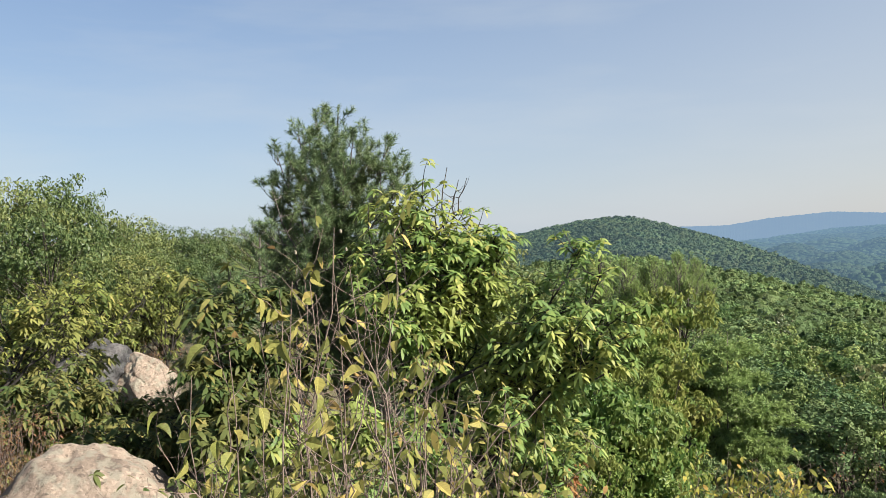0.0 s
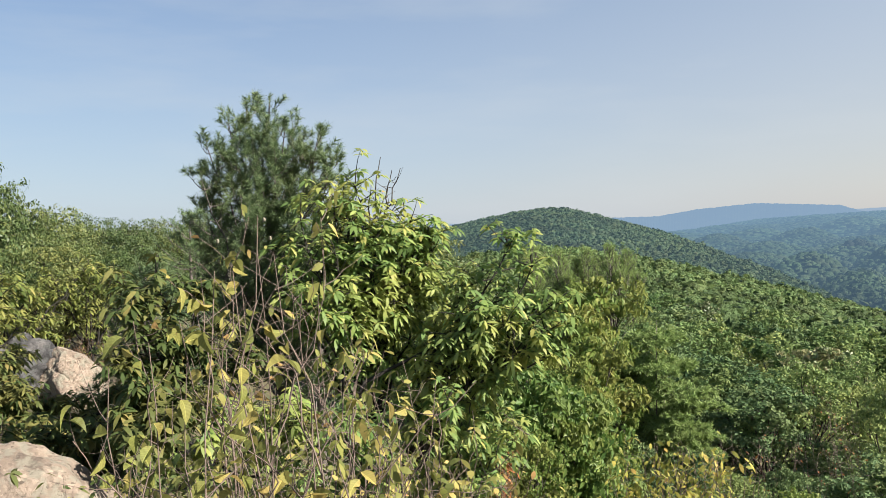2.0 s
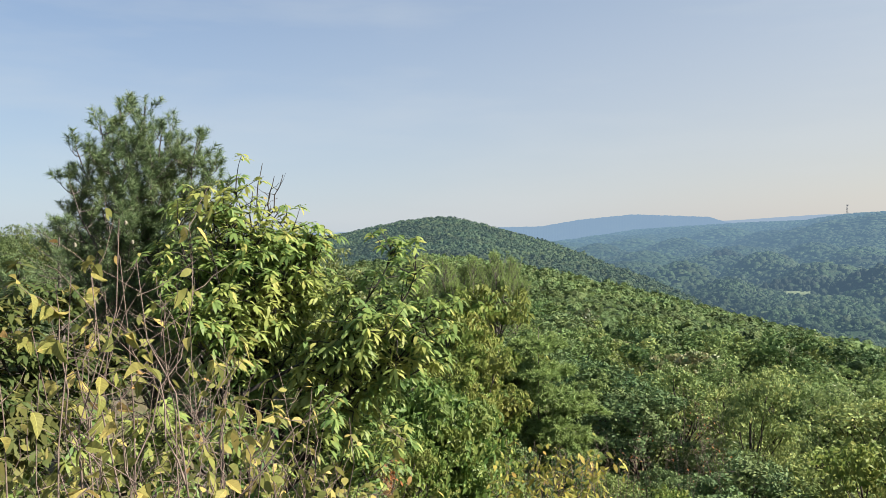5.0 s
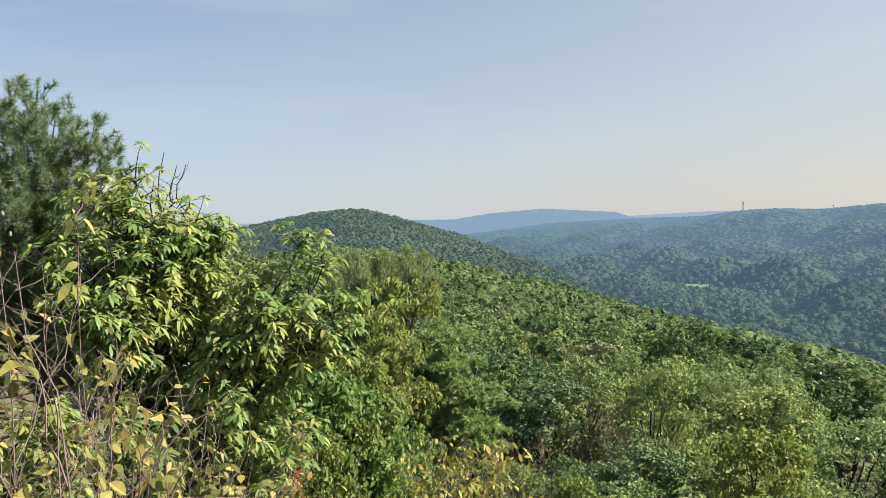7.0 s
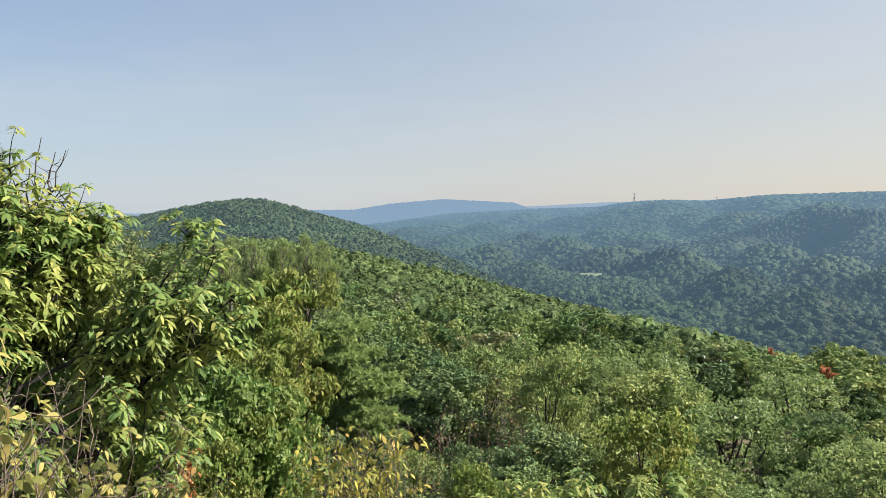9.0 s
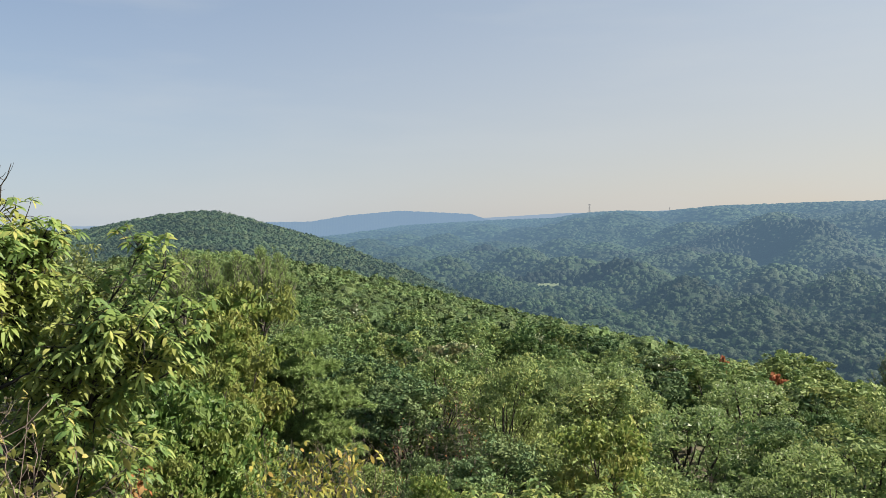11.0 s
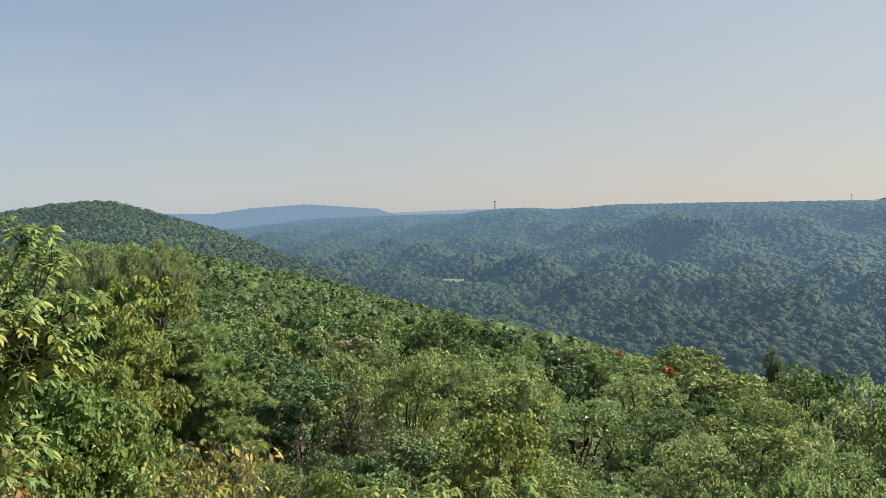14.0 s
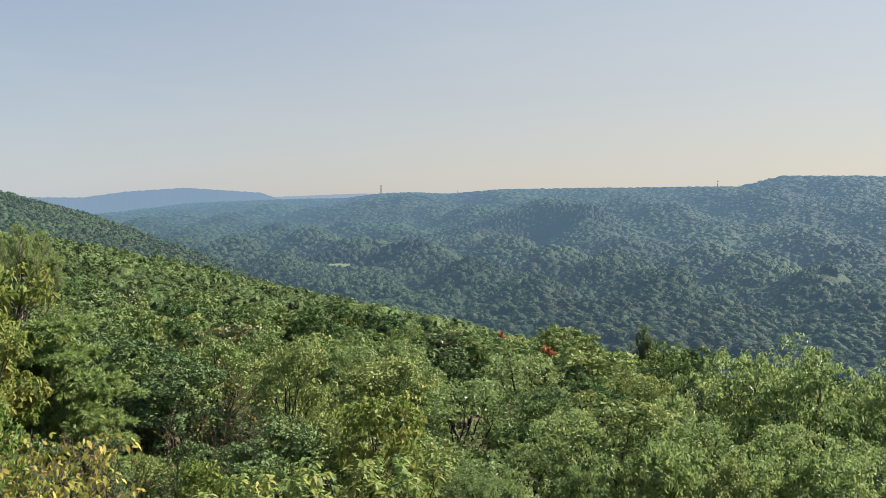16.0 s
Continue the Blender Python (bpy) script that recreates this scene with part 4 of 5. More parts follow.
def thicket(rng, root, stems, reach, leaf, wide, per, thick, dense=0, bare=0.25, twig=0.16, droop=0.35, alone=8, singles=None, most=280, forks=0):
    """A shrub of thin forking stems, each to a given top, with scattered leaves. Points relative to root."""
    woods_, rest, crown = [], Mesh(), Mesh()
    for number, (foot, top) in enumerate(stems):
        wood = rest
        if number < alone:
            wood = Mesh()
            woods_.append(wood)
        foot, top = np.asarray(foot) - root, np.asarray(top) - root
        line = arc(foot, top, 0.0, 0.05, rng, 9)
        wood.tube(line, np.linspace(1.0, 0.28, 9) * thick, 5)
        L = np.linalg.norm(top - foot)
        lines = [line]
        for _ in range(forks):
            k = int(rng.integers(2, 6))
            way = unit(unit(top - foot) + rng.normal(size=3) * (0.5, 0.5, 0.25))
            lines.append(arc(line[k], line[k] + way * L * rng.uniform(0.25, 0.5), 0.0, 0.08, rng, 9))
            wood.tube(lines[-1], np.linspace(0.6, 0.22, 9) * thick, 4)
        n = int(reach * L)
        for u in rng.uniform(0.22, 1.0, n):
            way = lines[int(rng.integers(len(lines)))]
            p = np.array([np.interp(u, np.linspace(0, 1, 9), way[:, q]) for q in range(3)])
            d = unit(rng.normal(size=3) * (0.8, 0.8, 0.3) + [0, 0, 0.75])
            q = p + d * twig * rng.uniform(0.5, 1.6)
            tw = arc(p, q, -0.05, 0.06, rng, 5)
            wood.tube(tw, np.linspace(0.34, 0.14, 5) * thick, 3)
            if rng.random() < bare:
                continue
            k = 1 + rng.poisson(per)
            b = tw[rng.integers(1, 5, k)]
            out = unit(rng.normal(size=(k, 3)) * (1, 1, 0.5) + [0, 0, -0.45])
            up = unit(rng.normal(size=(k, 3)) * 0.65 + [0, 0, 0.8])
            s = leaf * rng.uniform(0.6, 1.2, k)
            crown.leaves(b, out, up, s, s * wide, droop * rng.uniform(0.2, 2.0, (k, 1)), 3, 0.08, singles if singles is not None and len(singles) < most else None)
    return woods_ + [rest], crown


# heading, height angle and distance of the limbs' ends
rng = np.random.default_rng(21)
CHESTNUT_TOP = ((-16.0, 2.8, 9.6), (-16.7, 2.5, 9.5), (-17.4, 1.0, 9.3), (-19.8, 0.4, 9.2), (-13.9, -0.4, 9.6), (-11.2, -1.0, 9.7), (-9.4, -0.5, 9.8), (-12.4, 0.6, 9.9),
                (-17.4, -2.2, 9.0), (-21.2, -2.4, 9.2), (-13.5, -4.0, 9.4), (-16.5, -5.0, 9.0), (-19.8, -5.2, 8.8), (-10.4, -3.2, 9.7), (-16.2, 1.0, 9.6), (-18.2, 2.0, 9.8), (-12.6, -1.6, 9.4), (-15.2, -1.8, 9.2), (-12.0, 0.3, 9.7), (-10.6, -0.6, 9.7), (-11.4, -2.2, 9.5))
CHESTNUT_LEAN = ((-4.8, -1.7, 9.2), (-3.2, -3.0, 9.0), (-1.2, -5.6, 8.8), (-1.4, -7.6, 8.8), (-2.2, -9.6, 8.8), (-8.0, -8.2, 9.2), (-6.8, -3.6, 9.2), (-7.4, -5.6, 9.3),
                 (-5.2, -5.0, 8.9), (-3.6, -8.2, 8.8), (-10.4, -7.6, 9.4), (-9.0, -10.2, 9.2), (-11.0, -12.4, 9.0), (-6.0, -10.8, 9.0), (-7.0, -8.8, 8.6), (-5.0, -7.4, 8.5), (-8.6, -6.6, 8.7), (-9.6, -9.0, 8.8), (-6.2, -6.3, 8.6))
CHESTNUT_LOW = ((-31.6, -3.8, 8.4), (-29.6, -3.0, 8.6), (-27.0, -3.8, 8.4), (-31.0, -6.6, 8.2), (-32.4, -8.6, 8.2), (-32.0, -12.0, 8.0), (-31.6, -14.0, 7.6),
                (-29.4, -13.0, 7.6), (-30.6, -10.6, 8.0), (-28.6, -8.2, 8.4), (-25.6, -6.6, 8.4), (-26.4, -11.2, 8.0), (-23.4, -8.6, 8.4))


def chestnut(label, tips, root_at, fill, twigs, size, thick, mat=CHESTNUT, fork=0.35, count=8, single=False, bough=()):
    singles = [] if single else None
    root = np.array(spot(*root_at))
    w, c = limbed_tree(rng, root, [point(*t) for t in tips], fill, twigs, size, thick, fork, count, singles=singles)
    if bough:
        w.tube(np.array([point(*q) - root for q in bough]), np.linspace(0.026, 0.008, len(bough)), 7)
    return plant("chestnut_tree", label, "tree", "chestnut trees", root, w, c, CHESTNUT_BARK, mat, 0, singles or (), CHESTNUT_BLADES)


chestnut("young chestnut tree with long drooping yellow-green leaves", CHESTNUT_TOP, (-15.6, 9.6), 15, 17, 0.138, 0.045, count=10, single=True)
chestnut("young chestnut tree leaning out on a dark crooked limb", CHESTNUT_LEAN, (-14.6, 9.3), 8, 15, 0.138, 0.05, count=9, fork=0.42, single=True,
         bough=((-16.6, -13.6, 9.2), (-15.6, -11.4, 9.0), (-13.4, -10.4, 9.1), (-11.4, -9.5, 9.1), (-9.4, -8.4, 9.0), (-7.0, -7.7, 9.0), (-4.4, -6.9, 8.9), (-2.2, -6.2, 8.9)))
# leaf colour darkened here to look shaded
chestnut("low chestnut tree with drooping leaves toned dark for shade", CHESTNUT_LOW, (-28.4, 8.4), 11, 13, 0.145, 0.04, SHADE_LEAVES)
fills = [(-39.6, 9.3, -13.6, 0.5), (-37.6, 12.6, -10.9, 0.9), (-35.0, 12.4, -11.6, 0.7), (-39.8, 12.4, -10.2, 0.6), (-33.2, 13.2, -10.6, 0.5), (-33.6, 9.6, -12.8, 0.6), (-36.2, 10.4, -12.4, 0.7), (-38.8, 10.8, -12.2, 0.7), (-41.2, 10.2, -11.4, 0.7), (-14.5, 8.4, -12.5, 1.2), (-24.5, 8.6, -11.5, 1.2), (-10, 9.8, -13.4, 1.1)]
for a, r, e, w in fills:
    tips = [(a + rng.uniform(-1, 1) * 57.3 * w / r, e - abs(rng.normal()) * 3.2, r + rng.uniform(-0.7, 0.5)) for _ in range(11)]
    # saplings by the boulders take the leaf colour darkened for shade
    chestnut("low chestnut sapling with green drooping leaves", tips, (a, r), 6, 9, 0.135, 0.03, SHADE_LEAVES if a < -33 else CHESTNUT)
# a dying top with bare twigs and a few curled leaves
root = np.array(spot(-14.6, 9.9))
tops = [point(*t) for t in ((-14.0, 4.5, 9.9), (-13.2, 3.6, 9.8), (-12.6, 3.7, 9.9), (-13.5, 2.4, 9.8), (-14.7, 2.6, 9.9), (-12.9, 1.4, 9.8), (-14.2, 1.2, 9.9))]
w, c = thicket(rng, root, [(root * 0.02 + point(-14.7, -1.5, 9.9) * 0.98, t) for t in tops], 3, 0.065, 0.4, 0.4, 0.015, bare=0.6, twig=0.22, alone=7)
w[-1].tube(np.array([root - root - [0, 0, 0.3], (point(-14.7, -1.5, 9.9) - root) * 0.98 + root * 0.0]), [0.02, 0.014], 6)
plant("chestnut_sapling", "half-dead chestnut sapling with bare twigs and curled leaves", "shrub", "chestnut trees", root, w, c, BARK, DEAD_LEAF)
# saplings down the slope whose tops show at the foot of the view
for a, r, e, w, mat in ((21.5, 12.4, -19.0, 1.0, CHESTNUT), (25.8, 12.8, -18.2, 1.1, CHESTNUT), (17.4, 11.6, -20.4, 0.8, CHESTNUT), (30.5, 13.4, -18.8, 1.0, CHESTNUT_PALE)):
    tips = [(a + rng.uniform(-1, 1) * 57.3 * w / r, e - abs(rng.normal()) * 2.2, r + rng.uniform(-0.6, 0.6)) for _ in range(12)]
    chestnut("chestnut sapling with glossy drooping leaves on the slope", tips, (a, r), 2, 5, 0.15, 0.03, mat)
# pale chestnuts and oaks behind the boulders; the lowest wear leaves darkened for shade
for a, r, e, w in ((-41.5, 13.5, -2.8, 1.5), (-38.0, 17.6, -2.2, 1.5), (-33.4, 18.6, -2.6, 1.1), (-44.5, 12.0, -3.0, 1.4), (-42.2, 12.2, -7.4, 1.0), (-35.8, 19.4, -2.8, 1.2), (-40.4, 12.4, -9.6, 0.7), (-43.6, 10.2, -8.6, 0.6)):
    tips = [(a + rng.uniform(-1, 1) * 57.3 * w / r, e - abs(rng.normal()) * 2.6, r + rng.uniform(-0.8, 0.8)) for _ in range(19)]
    chestnut("chestnut tree with pale yellow-green hanging leaves", tips, (a, r), 6, 9, 0.125, 0.04, CHESTNUT_PALE if e > -7 else SHADE_LEAVES)

PINE_GREEN = leaf_material("white_pine_needles", [(0, (0.064, 0.111, 0.06)), (0.6, (0.128, 0.191, 0.089)), (1, (0.212, 0.272, 0.128))], (0.178, 0.221, 0.093), 0.7, 0.45, 0.3)
# the white pine behind the chestnuts: leaders that sweep up from one stem, each ringed with arms of tufted shoots
PINE_TIPS = ((-21.6, 8.2), (-23.2, 7.9), (-24.4, 6.9), (-25.9, 5.4), (-26.3, 3.0), (-20.6, 6.6), (-19.6, 6.0), (-18.3, 6.0), (-17.5, 4.2), (-22.4, 6.2), (-26.2, 0.9), (-17.0, 1.8), (-25.6, -2.0), (-24.4, -4.5), (-22.2, -3.0), (-20.0, -4.0), (-18.6, -2.5), (-23.2, -7.5), (-20.6, -7.5))


def ledge_pine(rng, root, tips, needles, length, wide):
    wood, crown = Mesh(), Mesh()
    tips = [t - root for t in tips]
    head = tips[0]
    stem = arc((0, 0, -0.3), head, 0.0, 0.01, rng, 12)
    wood.tube(stem, np.linspace(0.075, 0.009, 12), 7)
    leaders = [stem[3:]]
    for t in tips[1:]:
        u = np.clip((t[2] / head[2]) * 0.72 - 0.1 * np.linalg.norm(t[:2] - head[:2]) / 0.8, 0.3, 0.75)
        p = np.array([np.interp(u, np.linspace(0, 1, 12), stem[:, q]) for q in range(3)])
        line = arc(p, t, -0.22, 0.03, rng, 9)
        wood.tube(line, np.linspace(0.022, 0.006, 9), 5)
        leaders.append(line[2:])
    bs, ts = [], []
    for number, line in enumerate(leaders):
        run = np.concatenate([[0], np.cumsum(np.linalg.norm(np.diff(line, axis=0), axis=1))])
        total = run[-1]
        for k in range(max(4, int(total / 0.22))):
            at = total * (k + 0.5) / max(4, int(total / 0.22))
            c = np.array([np.interp(at, run, line[:, q]) for q in range(3)])
            left = total - at
            for j in range(2 if left < 0.45 else 3):
                a = j * 2.094 + k * 0.9 + rng.normal() * 0.3
                reach = min(0.1 + 0.42 * left, 0.5 if number else 0.75) * rng.uniform(0.6, 1.15)
                end = c + np.array([math.cos(a), math.sin(a), rng.uniform(0.35, 0.85)]) * reach
                arm = arc(c, end, -0.2, 0.04, rng, 5)
                wood.tube(arm, np.linspace(0.007, 0.003, 5), 4)
                m = 2 + int(reach * 9)
                w = np.concatenate([[1.0], rng.uniform(0.35, 1.0, m - 1)])
                b = np.stack([np.interp(w, np.linspace(0, 1, 5), arm[:, q]) for q in range(3)], -1)
                d = unit(unit(end - c) * 0.55 + rng.normal(size=(m, 3)) * 0.3 + np.array([0, 0, 0.75]))
                bs.append(b), ts.append(b + d * rng.uniform(0.13, 0.28, (m, 1)))
        bs.append(line[-1:] - [0, 0, 0.12]), ts.append(line[-1:] + [0, 0, 0.12])
    b, t = np.concatenate(bs), np.concatenate(ts)
    for p, q in zip(b, t):
        wood.tube(np.array([p, q]), [0.0035, 0.002], 3)
    needle_shoots(crown, rng, b, t, needles, length, wide)
    return wood, crown


root = np.array(spot(-21.6, 10.6))
w, c = ledge_pine(rng, root, [point(a, e, 10.6 + rng.normal() * 0.35) for a, e in PINE_TIPS], 80, 0.105, 0.0034)
plant("pine_tree", "young white pine with upswept tufted branches", "tree", "pine trees on the ledge", root, w, c, PINE_BARK, PINE_GREEN)
for a, r, e, wd in ((-27.0, 24.0, 0.35, 1.7), (-24.6, 20.0, -0.2, 1.9), (-29.8, 13.0, -3.4, 0.9), (-18.5, 18, -1.2, 1.8)):
    root = spot(a, r)
    w, c = pine_tree(rng, 1.6 + r * math.tan(radians(e)) - root.z, wd, 10, 6, 8, 26, 0.13, 0.006, 0.1, 0.3)
    plant("pine_tree", "dark young pine growing among the chestnuts", "tree", "pine trees on the ledge", root, w, c, PINE_BARK, NEEDLES, 10 * a)

# oaks along the level ridge
ridge_kinds = kinds(rng, [
    (("oak_tree", "green oak tree on the level ridge", "tree", "oak trees on the ridge"), lambda g: leafy_tree(g, 5, 2.0, 28, 11, 26, 0.1, 0.55, 0.08), (BARK, RIDGE_OAK)),
    (("oak_tree", "yellow-green oak tree on the level ridge", "tree", "oak trees on the ridge"), lambda g: leafy_tree(g, 5, 1.9, 28, 11, 26, 0.1, 0.5, 0.08, 0.4), (BARK, RIDGE_OAK))])
for a, r, e, k in ((-42.6, 22, 3.4, 0), (-39.6, 24, 3.6, 0), (-41.0, 19, 1.2, 1), (-36.0, 30, 1.25, 0), (-38.0, 26, 1.2, 1), (-33.6, 36, 0.6, 0), (-35.0, 25, -0.6, 0), (-31.2, 40, 0.3, 0),
                   (-29.0, 46, 0.2, 0), (-32.5, 27, -1.4, 0), (-30.4, 30, -1.0, 0), (-26.6, 50, 0.3, 0), (-24.5, 45, 0.0, 0), (-22, 55, -0.2, 0), (-45.5, 20, 3.0, 1),
                   (-47.5, 24, 3.6, 0), (-36.8, 21.5, -1.2, 1), (-19, 50, -0.4, 0), (-16, 56, -0.8, 0), (-13, 52, -1.2, 0), (-10, 50, -2.2, 0), (-28.2, 34, -0.8, 1)):
    p = spot(a, r)
    h = 1.6 + r * math.tan(radians(e)) - p.z
    w = max(0.8, h / 5 * rng.uniform(0.85, 1.1))
    put(ridge_kinds[k], p, (w, w, h / 5), rng.uniform(0, 360))

# bright oak saplings below the leaning chestnut, and the lime-green tree beyond
sap = kinds(rng, [
    (("oak_sapling", "bright green oak sapling with broad lobed leaves", "tree", "oak saplings"), lambda g: leafy_tree(g, 3, 1.15, 20, 16, 14, 0.115, 0.58, 0.2), (BARK, BRIGHT)),
    (("oak_tree", "lime-green oak tree with clustered leaves", "tree", "oak trees on the slope"), lambda g: leafy_tree(g, 6, 1.1, 20, 11, 24, 0.115, 0.5, 0.4, 0.5), (BARK, LIME)),
    (("oak_sapling", "oak sapling with small yellowing leaves", "tree", "oak saplings"), lambda g: leafy_tree(g, 3, 1.0, 16, 11, 11, 0.105, 0.58, 0.3), (BARK, LIME))])
for k, a, r, e in ((0, -4.6, 12.6, -10.6), (0, -1.6, 12.4, -13.0), (0, -6.4, 11.8, -13.2), (0, -0.6, 13.4, -12.2), (2, -3.0, 11.0, -15.6), (2, 0.4, 13.0, -15.6), (2, -7.5, 10.6, -15.6),
                   (1, 1.3, 24.5, -5.1), (1, -0.5, 23.0, -6.4), (1, 1.2, 19, -9.0), (1, -0.4, 17.5, -10.5), (2, 14.6, 15.5, -18.0), (4, 20.0, 29, -10.4), (2, 27, 18, -14), (3, 5.6, 18, -17.6), (3, 8.2, 17, -18), (3, 7.6, 21, -15.8), (3, 3.4, 20, -15.0), (3, 13.5, 17, -16.5)):
    p = spot(a, r)
    h = 1.6 + r * math.tan(radians(e)) - p.z
    n = (3, 6, 3, 9, 9)[k]
    put(near_kinds[2] if k == 3 else near_kinds[1] if k == 4 else sap[k], p, (h / n * (0.9 if k != 1 else 1.05),) * 2 + (h / n,), rng.uniform(0, 360))
# chestnut oaks standing close on the right
close = kinds(rng, [(("chestnut_oak_tree", "chestnut oak with glossy sunlit leaves and an open crown", "tree", "chestnut oaks"),
                     lambda g: leafy_tree(g, 6, 2.2, 32, 12, 26, 0.12, 0.46, 0.05, 0.3, 0.8), (BARK, SUNNY)),
                    (("chestnut_oak_sapling", "chestnut oak sapling with glossy yellow-green leaves", "tree", "chestnut oaks"),
                     lambda g: leafy_tree(g, 3, 1.3, 20, 11, 20, 0.11, 0.46, 0.3, 0.35), (BARK, SUNNY))])
for a, r, e, k in ((51.6, 27, -9.7, 0), (56.0, 26.5, -9.2, 0), (61, 27, -10, 0), (47, 18.5, -17, 1), (52.5, 17.5, -17.2, 1), (57.5, 18, -16.5, 1), (42, 18, -18.8, 1), (37, 17, -20, 1), (49.5, 22.5, -14.6, 2), (54.5, 23, -14.2, 2), (45, 22, -15.6, 2), (59.5, 22.5, -14.5, 2)):
    p = spot(a, r)
    h = 1.6 + r * math.tan(radians(e)) - p.z
    n = (6, 3, 9)[k]
    put(near_kinds[5] if k == 2 else close[k], p, (h / n * (0.8 if k < 2 else 1.15),) * 2 + (h / n,), rng.uniform(0, 360))


# the hazel thicket at the edge of the ledge
root = np.array(spot(-20, 3.2))
TOPS = ((-33.5, -9.0), (-31, -7.6), (-29, -6.2), (-26.6, -3.0), (-25.4, -3.0), (-23.6, 0.7), (-22.6, -2.0), (-20.8, -5.6), (-19.2, -5.0), (-17, -7.6), (-14.2, -10.6), (-11, -11.4), (-8.4, -13.5), (-5, -17))
stems = []
for k in range(50):
    a = rng.uniform(-34, -5) if k > 13 else TOPS[k][0]
    e = float(np.interp(a, [t[0] for t in TOPS], [t[1] for t in TOPS]))
    if k > 13:
        e -= abs(rng.normal()) * 6.0 + 1.5
    d = (2.5 if k < 7 else 3.8) if k < 14 else rng.uniform(2.5, 4.3)
    top = point(a, e, d)
    foot = np.array(spot(a * 0.75 - 5 + rng.normal() * 4.5, d + rng.normal() * 0.25)) - [0, 0, 0.1]
    stems.append((foot, top))
lone = []
w, c = thicket(rng, root, stems, 15, 0.054, 0.66, 1.5, 0.005, alone=14, singles=lone, bare=0.45, forks=3)
hazel = plant("hazel_shrub", "hazel shrub with sparse yellow-green leaves on bare stems", "shrub", "", root, w, c, TWIG, HAZEL, 0, lone, HAZEL_BLADES)
pods = Mesh()
for a, e, d in ((-26.3, -1.0, 2.52), (-22.8, -0.9, 2.5), (-23.2, 0.4, 2.45), (-19.0, -3.4, 3.6), (-12.4, -9.9, 4.0), (-10.0, -11.2, 4.0)):
    q = point(a, e, d) - root
    v, f = domes(rng, q[None], np.array([0.005]), np.array([0.008]), 7, 4)
    pods.add(v, f)
tagged(part("seed_pods", pods.mesh("pods", BUD, True), hazel, "pale dried seed pods"), kind="stuff")
# low undergrowth that closes the foot of the thicket; its left half is coloured dark for shade
for a0, a1, n, hue, mat in ((-34, -20, 52, "shade-dulled green", SHADE_LEAVES), (-20, -4, 70, "yellow-green", HAZEL)):
    root = np.array(spot((a0 + a1) / 2, 4.2))
    stems = []
    for k in range(n):
        a, d = rng.uniform(a0, a1), rng.uniform(3.4, 6.0)
        foot = np.array(spot(a, d)) - [0, 0, 0.05]
        stems.append((foot, foot + [rng.normal() * 0.3, rng.normal() * 0.3, rng.uniform(0.4, 0.9)]))
    w, c = thicket(rng, root, stems, 15, 0.062, 0.58, 3.2, 0.0032, bare=0.12)
    plant("hazel_shrub", "low hazel undergrowth with crowded " + hue + " leaves", "shrub", "", root, w, c, TWIG, mat)

# yellow-leaved shrubs at the brink
for a0, a1, r, e, n in ((2.8, 11.0, 9.6, -15.4, 40), (-3.5, 2.0, 8.4, -20.0, 14)):
    root = np.array(spot((a0 + a1) / 2, r))
    stems = []
    for k in range(n):
        a, d = rng.uniform(a0, a1), r + rng.uniform(-0.6, 0.6)
        foot = np.array(spot(a, d)) - [0, 0, 0.1]
        stems.append((foot, point(a + rng.normal(), e - abs(rng.normal()) * 2.4, d)))
    w, c = thicket(rng, root, stems, 10, 0.085, 0.55, 1.4, 0.007, twig=0.2)
    plant("hazel_shrub", "hazel shrub with yellow autumn leaves at the brink", "shrub", "yellow hazel shrubs", root, w, c, TWIG, YELLOW)

# bare grey shrubs among the oaks
for a, r, e in ((16.6, 25, -11.4), (13.4, 21, -14.6)):
    root = np.array(spot(a, r))
    stems = [(root + [rng.normal() * 0.3, rng.normal() * 0.3, -0.1], point(a + rng.normal() * 1.4, e - abs(rng.normal()) * 2.5, r + rng.normal() * 0.5)) for _ in range(14)]
    w, c = thicket(rng, root, stems, 4, 0.07, 0.5, 0.8, 0.009, bare=0.7, twig=0.4)
    plant("dead_shrub", "bare grey-brown shrub with few dry leaves", "shrub", "bare shrubs on the slope", root, w, c, TWIG, DEAD_LEAF)
# a spray of dead oak leaves
root = np.array(spot(-6.0, 9.9))
tips = [point(-6.0 + rng.normal() * 0.4, -16.9 + rng.normal() * 0.3, 9.8 + rng.normal() * 0.08) for _ in range(12)]
w, c = thicket(rng, root, [(root, t) for t in tips], 7, 0.08, 0.5, 1.4, 0.007, bare=0.1)
plant("oak_sapling", "dead oak sapling with rust-red leaves", "shrub", "oak saplings", root, w, c, TWIG, DEAD_LEAF)

# reddish heath beside the boulders
for a, r, w_, h in ((-43.6, 8.6, 0.36, 0.95), (-45.6, 8.2, 0.6, 1.05), (-33.6, 18.6, 0.9, 1.25), (-35.4, 19.0, 0.9, 1.3), (-35.0, 13.5, 0.5, 0.4)):
    root = np.array(spot(a, r))
    stems = []
    for k in range(60):
        o = np.array([rng.normal() * w_ * 0.5, rng.normal() * w_ * 0.5, 0])
        stems.append((root + o, root + o * 1.2 + [0, 0, h * rng.uniform(0.6, 1.0)]))
    w, c = thicket(rng, root, stems, 13, 0.03, 0.5, 3.0, 0.004, bare=0.1, twig=0.12)
    plant("heath_shrub", "low reddish-brown heath shrub beside the boulders", "shrub", "heath shrubs", root, w, c, TWIG, HEATH)


